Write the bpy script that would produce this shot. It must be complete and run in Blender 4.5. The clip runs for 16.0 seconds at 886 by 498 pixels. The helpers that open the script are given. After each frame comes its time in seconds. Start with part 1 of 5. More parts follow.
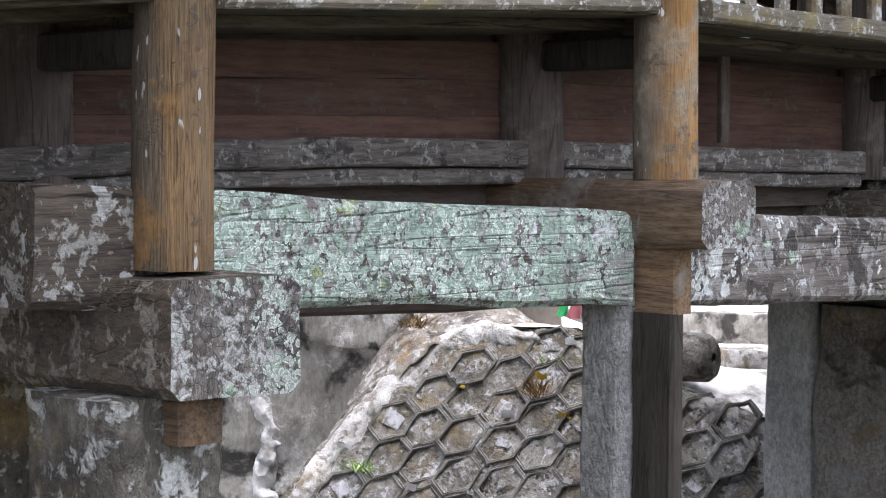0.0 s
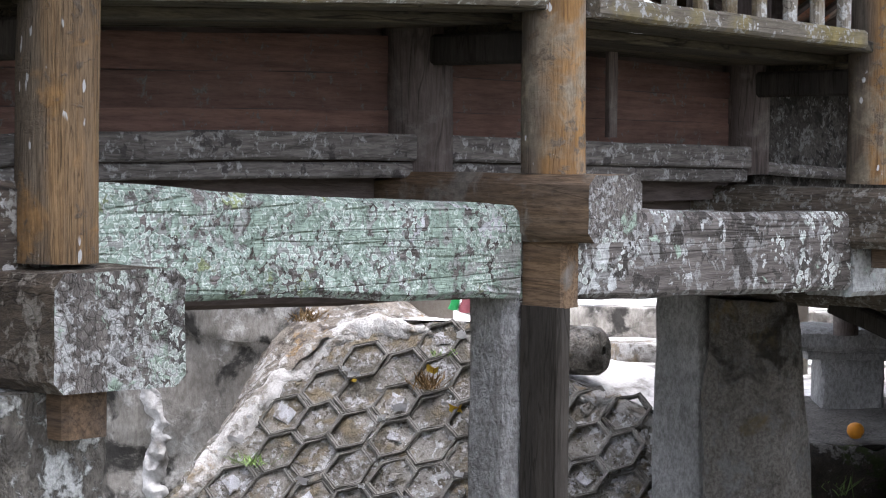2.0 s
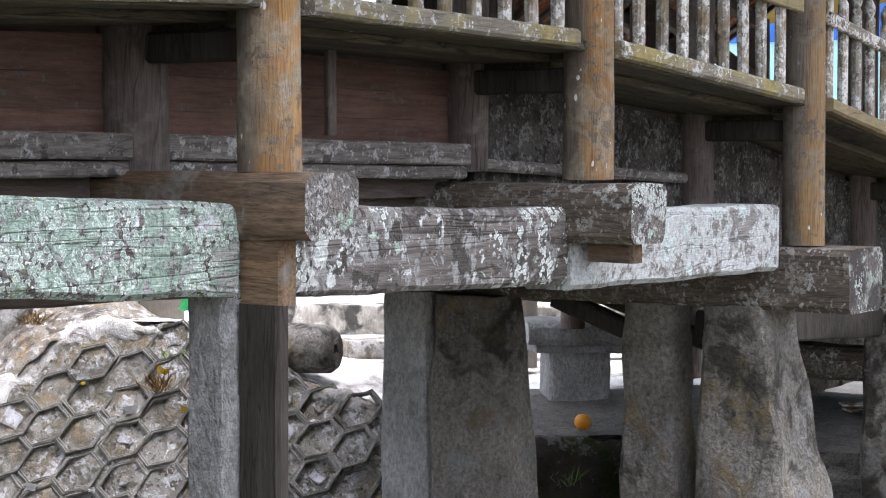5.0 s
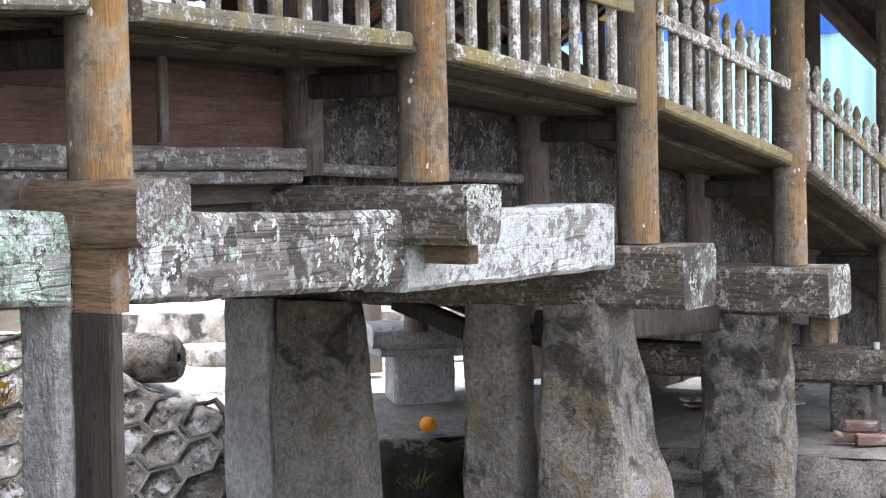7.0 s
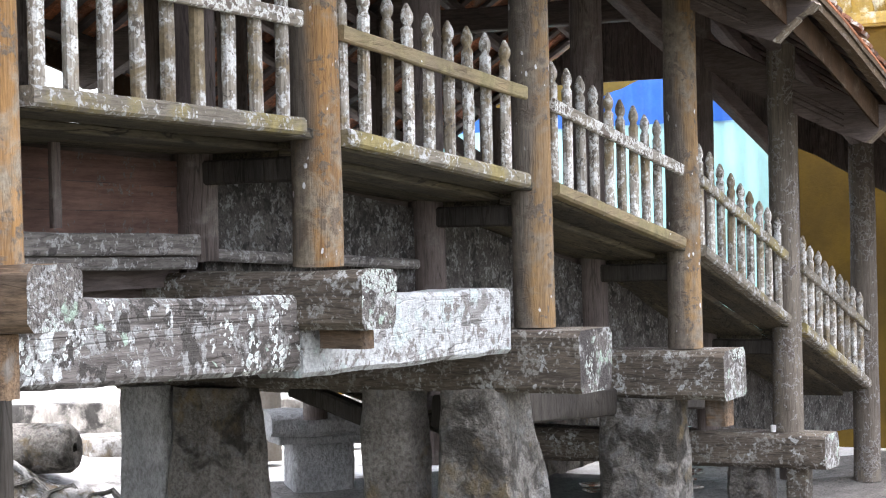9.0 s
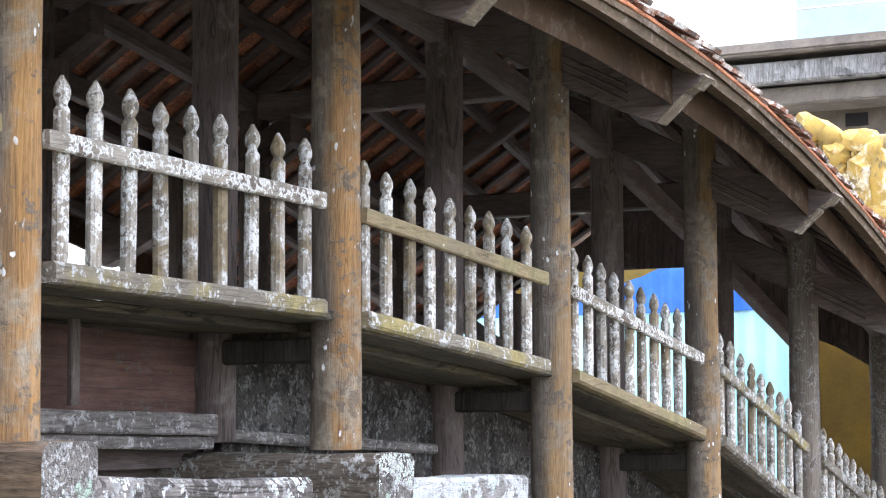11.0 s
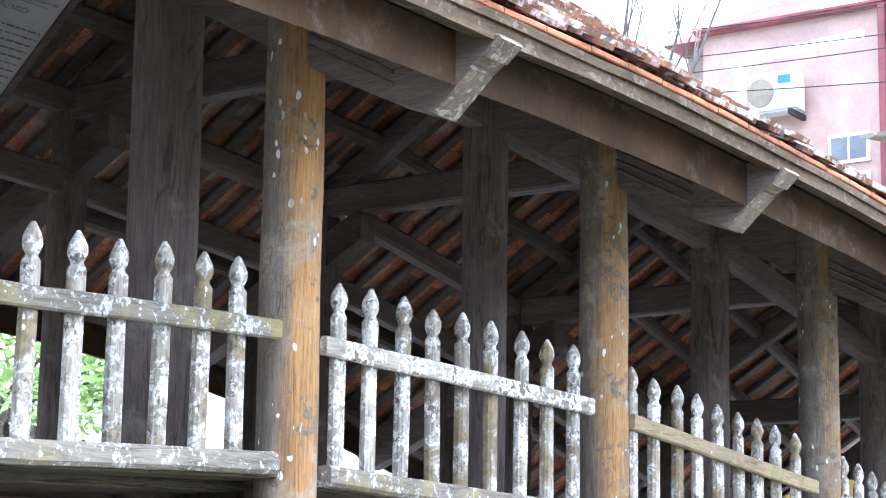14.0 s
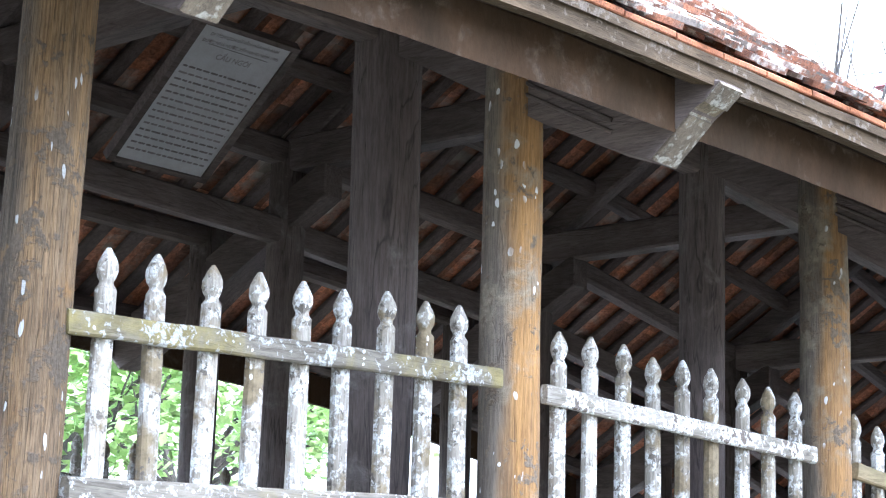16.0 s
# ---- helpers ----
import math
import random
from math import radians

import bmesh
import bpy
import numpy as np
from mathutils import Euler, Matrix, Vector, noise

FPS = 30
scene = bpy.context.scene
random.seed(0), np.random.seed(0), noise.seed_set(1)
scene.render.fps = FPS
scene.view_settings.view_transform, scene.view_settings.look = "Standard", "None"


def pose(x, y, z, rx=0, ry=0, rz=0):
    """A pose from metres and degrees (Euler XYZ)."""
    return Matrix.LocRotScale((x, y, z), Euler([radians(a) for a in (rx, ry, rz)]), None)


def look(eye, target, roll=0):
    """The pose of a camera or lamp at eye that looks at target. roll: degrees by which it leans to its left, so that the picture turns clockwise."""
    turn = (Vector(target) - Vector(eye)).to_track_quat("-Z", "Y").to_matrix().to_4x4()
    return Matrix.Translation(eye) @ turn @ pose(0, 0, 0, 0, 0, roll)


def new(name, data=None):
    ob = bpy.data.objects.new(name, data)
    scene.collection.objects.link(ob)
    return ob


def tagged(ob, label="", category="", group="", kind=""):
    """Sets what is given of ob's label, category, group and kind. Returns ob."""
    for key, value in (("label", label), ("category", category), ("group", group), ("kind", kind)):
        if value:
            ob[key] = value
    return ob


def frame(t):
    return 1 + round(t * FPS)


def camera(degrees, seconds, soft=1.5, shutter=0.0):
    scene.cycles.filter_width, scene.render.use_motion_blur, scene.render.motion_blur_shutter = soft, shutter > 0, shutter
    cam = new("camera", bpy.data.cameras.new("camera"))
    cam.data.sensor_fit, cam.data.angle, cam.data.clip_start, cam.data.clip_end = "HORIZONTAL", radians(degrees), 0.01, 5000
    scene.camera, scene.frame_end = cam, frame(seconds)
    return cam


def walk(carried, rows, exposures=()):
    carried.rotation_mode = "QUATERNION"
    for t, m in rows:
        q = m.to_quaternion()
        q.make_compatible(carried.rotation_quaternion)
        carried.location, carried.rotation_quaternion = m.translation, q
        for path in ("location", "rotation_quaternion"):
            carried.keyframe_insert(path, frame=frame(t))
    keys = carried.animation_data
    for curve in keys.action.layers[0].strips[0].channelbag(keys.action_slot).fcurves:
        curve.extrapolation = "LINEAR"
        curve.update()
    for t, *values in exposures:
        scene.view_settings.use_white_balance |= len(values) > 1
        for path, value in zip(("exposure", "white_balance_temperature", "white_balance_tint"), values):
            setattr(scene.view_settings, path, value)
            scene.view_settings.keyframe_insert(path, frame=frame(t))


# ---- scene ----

# ------------------------------------------------------------------ camera
cam = camera(25.2, 16.0, soft=1.1)
ROWS = [
    (0.0, 0.0, -0.0, 1.6, 87.243, -0.08, -44.796),
    (0.5, -0.0075, -0.0132, 1.6006, 87.375, -0.268, -45.4),
    (1.0, -0.0003, -0.0157, 1.6003, 87.385, -0.428, -46.172),
    (1.5, 0.0048, -0.0131, 1.6008, 87.224, -0.372, -47.075),
    (2.0, 0.0095, -0.0174, 1.5994, 87.075, -0.345, -47.838),
    (2.5, 0.0142, -0.0247, 1.5983, 87.002, -0.305, -48.694),
    (3.0, 0.0163, -0.0335, 1.5995, 87.333, -0.28, -49.78),
    (3.5, 0.0256, -0.0446, 1.6003, 87.462, -0.295, -51.171),
    (4.0, 0.0337, -0.0577, 1.5982, 87.393, -0.329, -52.697),
    (4.5, 0.0378, -0.0683, 1.5977, 87.218, -0.207, -54.088),
    (7.0, 0.0495, -0.1265, 1.5861, 87.198, 0.988, -59.812),
    (7.5, 0.0495, -0.1321, 1.5913, 87.435, 1.211, -60.882),
    (8.0, 0.0472, -0.1534, 1.5874, 87.764, 1.434, -61.883),
    (10.5, 0.068, -0.1585, 1.5521, 93.76, 0.632, -62.491),
    (11.0, 0.0739, -0.1335, 1.5692, 95.045, 0.17, -62.176),
    (11.5, 0.0583, -0.1437, 1.555, 96.402, -0.108, -61.561),
    (12.0, 0.044, -0.1466, 1.5586, 97.522, -0.227, -60.768),
    (12.5, 0.0422, -0.1282, 1.5589, 98.471, -0.164, -59.77),
    (13.0, 0.0345, -0.1279, 1.5727, 99.377, -0.614, -58.264),
    (13.5, 0.0226, -0.1243, 1.5755, 100.193, -0.809, -56.715),
    (14.0, 0.0074, -0.1201, 1.5766, 100.841, -1.03, -54.885),
    (14.5, -0.0063, -0.1146, 1.5787, 101.329, -1.191, -53.068),
    (15.0, -0.0134, -0.1072, 1.582, 101.711, -1.363, -51.455),
    (15.5, -0.0208, -0.0989, 1.5805, 102.013, -1.592, -50.148),
    (16.0, -0.0226, -0.0832, 1.5858, 102.001, -1.75, -49.006),
]
walk(cam, [(t, pose(x, y, z, rx, ry, rz)) for t, x, y, z, rx, ry, rz in ROWS],
     exposures=[(0.0, 1.3, 6100, 15), (3.5, 1.2, 6100, 15), (7.0, 1.95, 6200, 14), (8.0, 1.98, 6200, 14), (10.5, 2.06, 6000, 14), (13.0, 2.57, 5500, 13), (16.0, 2.93, 5300, 11)])

# ------------------------------------------------------------------ world and sun (overcast)
world = bpy.data.worlds.new("overcast_sky")
scene.world = world
world.use_nodes = True
wn, wl = world.node_tree.nodes, world.node_tree.links
sky = wn.new("ShaderNodeTexSky")
sky.sky_type, sky.sun_disc = "NISHITA", False
sky.sun_elevation, sky.sun_rotation = radians(80), radians(168)
sky.air_density, sky.dust_density = 1.0, 4.0
dull = wn.new("ShaderNodeHueSaturation")
dull.inputs["Saturation"].default_value = 0.35
wl.new(sky.outputs[0], dull.inputs["Color"])
wl.new(dull.outputs[0], wn["Background"].inputs[0])
wn["Background"].inputs[1].default_value = 0.25
sun = new("sun", bpy.data.lights.new("sun", "SUN"))
sun.data.energy, sun.data.angle, sun.data.color = 1.4, radians(35), (1.0, 0.98, 0.95)
sun.matrix_world = look((0.5, -2.4, 14), (0, 0, 0))


# ------------------------------------------------------------------ materials
def mat(name, c1, c2, scale=8.0, stretch=(1, 1, 1), rough=0.85, stain=0.4, spots=(), cracks=0.0, bump=0.25,
        vary=0.15, metal=0.0, spec=0.3, bumpd=0.02, dots=None, island=False, fine_dark=0.5, rosettes=None, crackle=0.0, shaded_grey=None):
    """Two-tone grain, broad stains, patches of growth (colour, size, cover, softness) and fine relief."""
    m = bpy.data.materials.new(name)
    m.use_nodes = True
    n, l = m.node_tree.nodes, m.node_tree.links
    bsdf = n["Principled BSDF"]
    tc, oi = n.new("ShaderNodeTexCoord"), n.new("ShaderNodeObjectInfo")
    off = n.new("ShaderNodeVectorMath")
    off.operation = "MULTIPLY_ADD"
    comb = n.new("ShaderNodeCombineXYZ")
    for k in range(3):
        l.new(oi.outputs["Random"], comb.inputs[k])
    l.new(comb.outputs[0], off.inputs[0])
    off.inputs[1].default_value = (17.0, 31.0, 23.0)
    l.new(tc.outputs["Object"], off.inputs[2])

    def noise_at(s, st=(1, 1, 1), detail=6.0, rgh=0.6, dist=0.0):
        mp = n.new("ShaderNodeMapping")
        mp.inputs["Scale"].default_value = st
        l.new(off.outputs[0], mp.inputs["Vector"])
        t = n.new("ShaderNodeTexNoise")
        t.inputs["Scale"].default_value, t.inputs["Detail"].default_value = s, detail
        t.inputs["Roughness"].default_value, t.inputs["Distortion"].default_value = rgh, dist
        l.new(mp.outputs[0], t.inputs["Vector"])
        return t.outputs["Fac"]

    def band(value, lo, hi):
        r = n.new("ShaderNodeMapRange")
        r.interpolation_type = "SMOOTHSTEP"
        r.inputs["From Min"].default_value, r.inputs["From Max"].default_value = lo, hi
        l.new(value, r.inputs["Value"])
        return r.outputs[0]

    def mix(fac, a, b, blend="MIX"):
        x = n.new("ShaderNodeMix")
        x.data_type, x.blend_type = "RGBA", blend
        if isinstance(fac, float):
            x.inputs[0].default_value = fac
        else:
            l.new(fac, x.inputs[0])
        for sock, v in ((x.inputs[6], a), (x.inputs[7], b)):
            if isinstance(v, tuple):
                sock.default_value = (*v, 1)
            else:
                l.new(v, sock)
        return x.outputs[2]

    grain = noise_at(scale, stretch, 9.0, 0.65)
    col = mix(band(grain, 0.33, 0.67), c1, c2)
    # towards -x and +y: grey weathering, with that side's shade put into the colour
    if shaded_grey:
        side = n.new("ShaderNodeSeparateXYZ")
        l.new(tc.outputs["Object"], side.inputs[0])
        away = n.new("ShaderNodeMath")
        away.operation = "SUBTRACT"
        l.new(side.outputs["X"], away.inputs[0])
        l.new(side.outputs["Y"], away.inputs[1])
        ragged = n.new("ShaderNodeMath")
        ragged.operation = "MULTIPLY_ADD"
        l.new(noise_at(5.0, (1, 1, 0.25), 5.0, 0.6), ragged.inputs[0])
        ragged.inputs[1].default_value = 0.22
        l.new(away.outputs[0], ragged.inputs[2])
        col = mix(band(ragged.outputs[0], 0.02, 0.10), mix(band(grain, 0.33, 0.67), shaded_grey[0], shaded_grey[1]), col)
    fine = noise_at(scale * 9, stretch, 4.0, 0.7)
    col = mix(band(fine, 0.35, 0.68), col, mix(1.0, col, (fine_dark, fine_dark * 0.98, fine_dark * 0.96), "MULTIPLY"))
    micro = noise_at(170.0, tuple(max(0.12, v) for v in stretch), 3.0, 0.7)
    col = mix(band(micro, 0.45, 0.7), col, mix(1.0, col, (min(0.97, fine_dark + 0.12),) * 3, "MULTIPLY"))
    broad = noise_at(1.7, (1, 1, 1), 5.0, 0.6, 0.6)
    col = mix(band(broad, 0.35, 0.7), col, mix(stain, col, (0.25, 0.23, 0.21), "MULTIPLY"))
    height = fine
    if cracks > 0:
        cr = noise_at(scale * 1.6, tuple(v * 0.75 for v in stretch), 3.0, 0.5, 1.2)
        line = n.new("ShaderNodeMath")
        line.operation = "SUBTRACT"
        l.new(cr, line.inputs[0])
        line.inputs[1].default_value = 0.5
        ab = n.new("ShaderNodeMath")
        ab.operation = "ABSOLUTE"
        l.new(line.outputs[0], ab.inputs[0])
        split = open_ = band(ab.outputs[0], 0.0, 0.022)
        col = mix(open_, mix(cracks, col, (0.12, 0.1, 0.09), "MULTIPLY"), col)
        hm = n.new("ShaderNodeMath")
        hm.operation = "MULTIPLY_ADD"
        l.new(open_, hm.inputs[0])
        hm.inputs[1].default_value = 0.8
        l.new(fine, hm.inputs[2])
        height = hm.outputs[0]
    for colour, size, cover, soft in spots:
        s = noise_at(size, (1, 1, 1), 7.0, 0.62, 0.4)
        g = noise_at(size * 0.23, (1, 1, 1), 3.0, 0.5)
        add = n.new("ShaderNodeMath")
        add.operation = "MULTIPLY_ADD"
        l.new(g, add.inputs[0])
        add.inputs[1].default_value = 0.6
        l.new(s, add.inputs[2])
        edge = 0.80 - (cover - 0.5) * 0.30
        f = band(add.outputs[0], edge - soft, edge + soft)
        tone = noise_at(size * 4, (1, 1, 1), 5.0, 0.7)
        c_dark = tuple(v * 0.62 for v in colour)
        col = mix(f, col, mix(band(tone, 0.35, 0.65), c_dark, colour))
        hm = n.new("ShaderNodeMath")
        hm.operation = "MULTIPLY_ADD"
        l.new(f, hm.inputs[0])
        hm.inputs[1].default_value = 0.5
        l.new(height, hm.inputs[2])
        height = hm.outputs[0]
    if rosettes:
        rim, inside, size, cover = rosettes
        vor = n.new("ShaderNodeTexVoronoi")
        vor.inputs["Scale"].default_value = size
        warp = n.new("ShaderNodeTexNoise")
        warp.inputs["Scale"].default_value = size * 0.8
        l.new(off.outputs[0], warp.inputs["Vector"])
        wv = n.new("ShaderNodeVectorMath")
        wv.operation = "MULTIPLY_ADD"
        l.new(warp.outputs["Color"], wv.inputs[0])
        wv.inputs[1].default_value = (1.7 / size,) * 3
        l.new(off.outputs[0], wv.inputs[2])
        l.new(wv.outputs[0], vor.inputs["Vector"])
        s = noise_at(6.0, (1, 1, 1), 7.0, 0.62, 0.4)
        g = noise_at(1.6, (1, 1, 1), 3.0, 0.5)
        add = n.new("ShaderNodeMath")
        add.operation = "MULTIPLY_ADD"
        l.new(g, add.inputs[0])
        add.inputs[1].default_value = 0.6
        l.new(s, add.inputs[2])
        edge = 0.80 - (cover - 0.5) * 0.30
        patch = band(add.outputs[0], edge - 0.03, edge + 0.03)
        ring = n.new("ShaderNodeMath")
        ring.operation = "COMPARE"
        l.new(vor.outputs["Distance"], ring.inputs[0])
        ring.inputs[1].default_value, ring.inputs[2].default_value = 0.43, 0.075
        inner = n.new("ShaderNodeMath")
        inner.operation = "LESS_THAN"
        l.new(vor.outputs["Distance"], inner.inputs[0])
        inner.inputs[1].default_value = 0.36
        for value, colour in ((inner.outputs[0], inside), (ring.outputs[0], rim)):
            both = n.new("ShaderNodeMath")
            both.operation = "MULTIPLY"
            l.new(value, both.inputs[0])
            l.new(patch, both.inputs[1])
            col = mix(both.outputs[0], col, colour)
            hm = n.new("ShaderNodeMath")
            hm.operation = "MULTIPLY_ADD"
            l.new(both.outputs[0], hm.inputs[0])
            hm.inputs[1].default_value = 0.4
            l.new(height, hm.inputs[2])
            height = hm.outputs[0]
    if cracks > 0.5:
        col = mix(split, mix(cracks * 0.8, col, (0.2, 0.18, 0.16), "MULTIPLY"), col)
    if crackle > 0:
        vor = n.new("ShaderNodeTexVoronoi")
        vor.feature = "DISTANCE_TO_EDGE"
        vor.inputs["Scale"].default_value = 42.0
        warp = n.new("ShaderNodeTexNoise")
        warp.inputs["Scale"].default_value, warp.inputs["Detail"].default_value = 12.0, 5.0
        l.new(off.outputs[0], warp.inputs["Vector"])
        wv = n.new("ShaderNodeVectorMath")
        wv.operation = "MULTIPLY_ADD"
        l.new(warp.outputs["Color"], wv.inputs[0])
        wv.inputs[1].default_value = (0.05,) * 3
        l.new(off.outputs[0], wv.inputs[2])
        l.new(wv.outputs[0], vor.inputs["Vector"])
        open_ = band(vor.outputs["Distance"], 0.0, 0.07)
        col = mix(open_, mix(crackle, col, (0.10, 0.09, 0.08), "MULTIPLY"), col)
        hm = n.new("ShaderNodeMath")
        hm.operation = "ADD"
        l.new(open_, hm.inputs[0])
        l.new(height, hm.inputs[1])
        height = hm.outputs[0]
    if dots:
        colour, size, keep, squash = dots
        mp = n.new("ShaderNodeMapping")
        mp.inputs["Scale"].default_value = (1, 1, squash)
        l.new(off.outputs[0], mp.inputs["Vector"])
        warp = n.new("ShaderNodeTexNoise")
        warp.inputs["Scale"].default_value = size * 1.3
        l.new(mp.outputs[0], warp.inputs["Vector"])
        wv = n.new("ShaderNodeVectorMath")
        wv.operation = "MULTIPLY_ADD"
        l.new(warp.outputs["Color"], wv.inputs[0])
        wv.inputs[1].default_value = (0.6 / size,) * 3
        l.new(mp.outputs[0], wv.inputs[2])
        vor = n.new("ShaderNodeTexVoronoi")
        vor.inputs["Scale"].default_value = size
        l.new(wv.outputs[0], vor.inputs["Vector"])
        sep = n.new("ShaderNodeSeparateColor")
        l.new(vor.outputs["Color"], sep.inputs[0])
        reach = n.new("ShaderNodeMapRange")
        reach.inputs["From Min"].default_value, reach.inputs["From Max"].default_value = 1 - keep, 1.0
        reach.inputs["To Min"].default_value, reach.inputs["To Max"].default_value = 0.08, 0.42
        l.new(sep.outputs[0], reach.inputs["Value"])
        less = n.new("ShaderNodeMath")
        less.operation = "SUBTRACT"
        l.new(reach.outputs[0], less.inputs[0])
        l.new(vor.outputs["Distance"], less.inputs[1])
        gate = n.new("ShaderNodeMath")
        gate.operation = "GREATER_THAN"
        l.new(sep.outputs[0], gate.inputs[0])
        gate.inputs[1].default_value = 1 - keep
        both = n.new("ShaderNodeMath")
        both.operation = "MULTIPLY"
        l.new(band(less.outputs[0], 0.0, 0.07), both.inputs[0])
        l.new(gate.outputs[0], both.inputs[1])
        near = n.new("ShaderNodeMath")
        near.operation = "MULTIPLY"
        l.new(both.outputs[0], near.inputs[0])
        l.new(band(noise_at(5.5, (1, 1, 0.5), 2.0, 0.5), 0.49, 0.53), near.inputs[1])
        col = mix(near.outputs[0], col, colour)
    if vary:
        geo = n.new("ShaderNodeNewGeometry")
        hsv = n.new("ShaderNodeHueSaturation")
        r = n.new("ShaderNodeMapRange")
        r.inputs["To Min"].default_value, r.inputs["To Max"].default_value = 1 - vary, 1 + vary
        l.new(geo.outputs["Random Per Island"] if island else oi.outputs["Random"], r.inputs["Value"])
        l.new(r.outputs[0], hsv.inputs["Value"])
        l.new(col, hsv.inputs["Color"])
        col = hsv.outputs[0]
    l.new(col, bsdf.inputs["Base Color"])
    bsdf.inputs["Roughness"].default_value, bsdf.inputs["Metallic"].default_value = rough, metal
    bsdf.inputs["Specular IOR Level"].default_value = spec
    bp = n.new("ShaderNodeBump")
    bp.inputs["Strength"].default_value, bp.inputs["Distance"].default_value = bump, bumpd
    l.new(height, bp.inputs["Height"])
    l.new(bp.outputs[0], bsdf.inputs["Normal"])
    return m


WHITE_LICHEN, MINT = (0.62, 0.62, 0.58), (0.40, 0.50, 0.40)
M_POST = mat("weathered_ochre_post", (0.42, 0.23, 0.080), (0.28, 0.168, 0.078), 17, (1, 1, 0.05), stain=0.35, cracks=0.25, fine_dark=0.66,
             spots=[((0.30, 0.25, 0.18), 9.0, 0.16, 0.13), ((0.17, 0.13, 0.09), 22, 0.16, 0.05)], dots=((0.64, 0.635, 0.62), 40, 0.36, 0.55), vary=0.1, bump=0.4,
             shaded_grey=((0.25, 0.207, 0.16), (0.155, 0.128, 0.10)))
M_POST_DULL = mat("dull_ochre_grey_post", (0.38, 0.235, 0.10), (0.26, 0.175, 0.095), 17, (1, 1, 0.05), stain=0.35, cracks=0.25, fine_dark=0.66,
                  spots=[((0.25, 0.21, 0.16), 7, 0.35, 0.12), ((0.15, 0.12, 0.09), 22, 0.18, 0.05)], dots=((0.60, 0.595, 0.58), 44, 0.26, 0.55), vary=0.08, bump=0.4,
                  shaded_grey=((0.23, 0.195, 0.155), (0.145, 0.122, 0.10)))
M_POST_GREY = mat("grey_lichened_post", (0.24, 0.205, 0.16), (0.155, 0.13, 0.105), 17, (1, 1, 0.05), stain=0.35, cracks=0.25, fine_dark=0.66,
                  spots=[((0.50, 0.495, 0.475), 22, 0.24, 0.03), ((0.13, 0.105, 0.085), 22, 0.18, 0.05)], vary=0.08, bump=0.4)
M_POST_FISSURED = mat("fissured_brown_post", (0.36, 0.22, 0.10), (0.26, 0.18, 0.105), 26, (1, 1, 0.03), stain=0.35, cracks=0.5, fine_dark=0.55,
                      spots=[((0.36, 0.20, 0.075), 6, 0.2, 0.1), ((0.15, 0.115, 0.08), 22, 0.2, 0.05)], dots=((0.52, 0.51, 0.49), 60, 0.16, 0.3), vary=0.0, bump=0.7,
                      shaded_grey=((0.24, 0.185, 0.125), (0.15, 0.12, 0.088)))
M_INNER = mat("dark_inner_timber", (0.115, 0.09, 0.08), (0.165, 0.132, 0.115), 9, (1, 1, 0.09), cracks=0.5, fine_dark=0.65,
              spots=[((0.17, 0.145, 0.125), 8, 0.12, 0.1)])
M_PIERWOOD = mat("dark_brown_timber", (0.075, 0.066, 0.056), (0.048, 0.043, 0.038), 9, (1, 1, 0.09), cracks=0.4, fine_dark=0.7, spec=0.1)
M_BEAM_BROWN = mat("brown_beam_with_white_crust", (0.15, 0.12, 0.09), (0.085, 0.07, 0.056), 7, (0.08, 1, 1), cracks=0.7, stain=0.4,
                   spots=[((0.42, 0.415, 0.395), 16, 0.20, 0.02), ((0.30, 0.29, 0.26), 30, 0.15, 0.05)], vary=0.0, bump=0.5)
M_STONE_CRUST = mat("streaked_stone_with_crust", (0.22, 0.20, 0.17), (0.12, 0.108, 0.09), 5, (1, 1, 0.5), stain=0.6, bump=0.8, bumpd=0.04,
                    spots=[((0.07, 0.062, 0.052), 4, 0.35, 0.08), ((0.50, 0.50, 0.47), 22, 0.26, 0.05), ((0.26, 0.19, 0.09), 3.5, 0.2, 0.08)])
M_BRACKET = mat("pale_carved_timber", (0.27, 0.215, 0.15), (0.165, 0.135, 0.098), 22, (1, 0.2, 1), cracks=0.3, fine_dark=0.7, spots=[((0.38, 0.35, 0.29), 26, 0.18, 0.05)])
M_DARK = mat("dark_roof_timber", (0.12, 0.095, 0.085), (0.185, 0.147, 0.13), 8, (0.12, 1, 1), cracks=0.25, fine_dark=0.7)
M_DARK_Y = mat("dark_cross_timber", (0.12, 0.095, 0.085), (0.185, 0.147, 0.13), 8, (1, 0.12, 1), cracks=0.25, fine_dark=0.7)
M_PICKET = mat("weathered_grey_pale", (0.43, 0.39, 0.33), (0.28, 0.245, 0.19), 14, (1, 1, 0.1), stain=0.3, fine_dark=0.62,
               spots=[((0.64, 0.63, 0.59), 46, 0.38, 0.06), ((0.22, 0.17, 0.10), 7, 0.30, 0.07), ((0.14, 0.12, 0.095), 48, 0.10, 0.05)], dots=((0.54, 0.53, 0.49), 62, 0.22, 0.6), vary=0.25)
M_RAIL = mat("lichened_grey_rail", (0.30, 0.265, 0.21), (0.20, 0.175, 0.135), 10, (0.1, 1, 1), cracks=0.4, fine_dark=0.65,
             spots=[((0.27, 0.22, 0.09), 3, 0.25, 0.1), ((0.48, 0.475, 0.45), 36, 0.22, 0.045)], dots=((0.55, 0.55, 0.53), 58, 0.26, 1.0), vary=0.15)
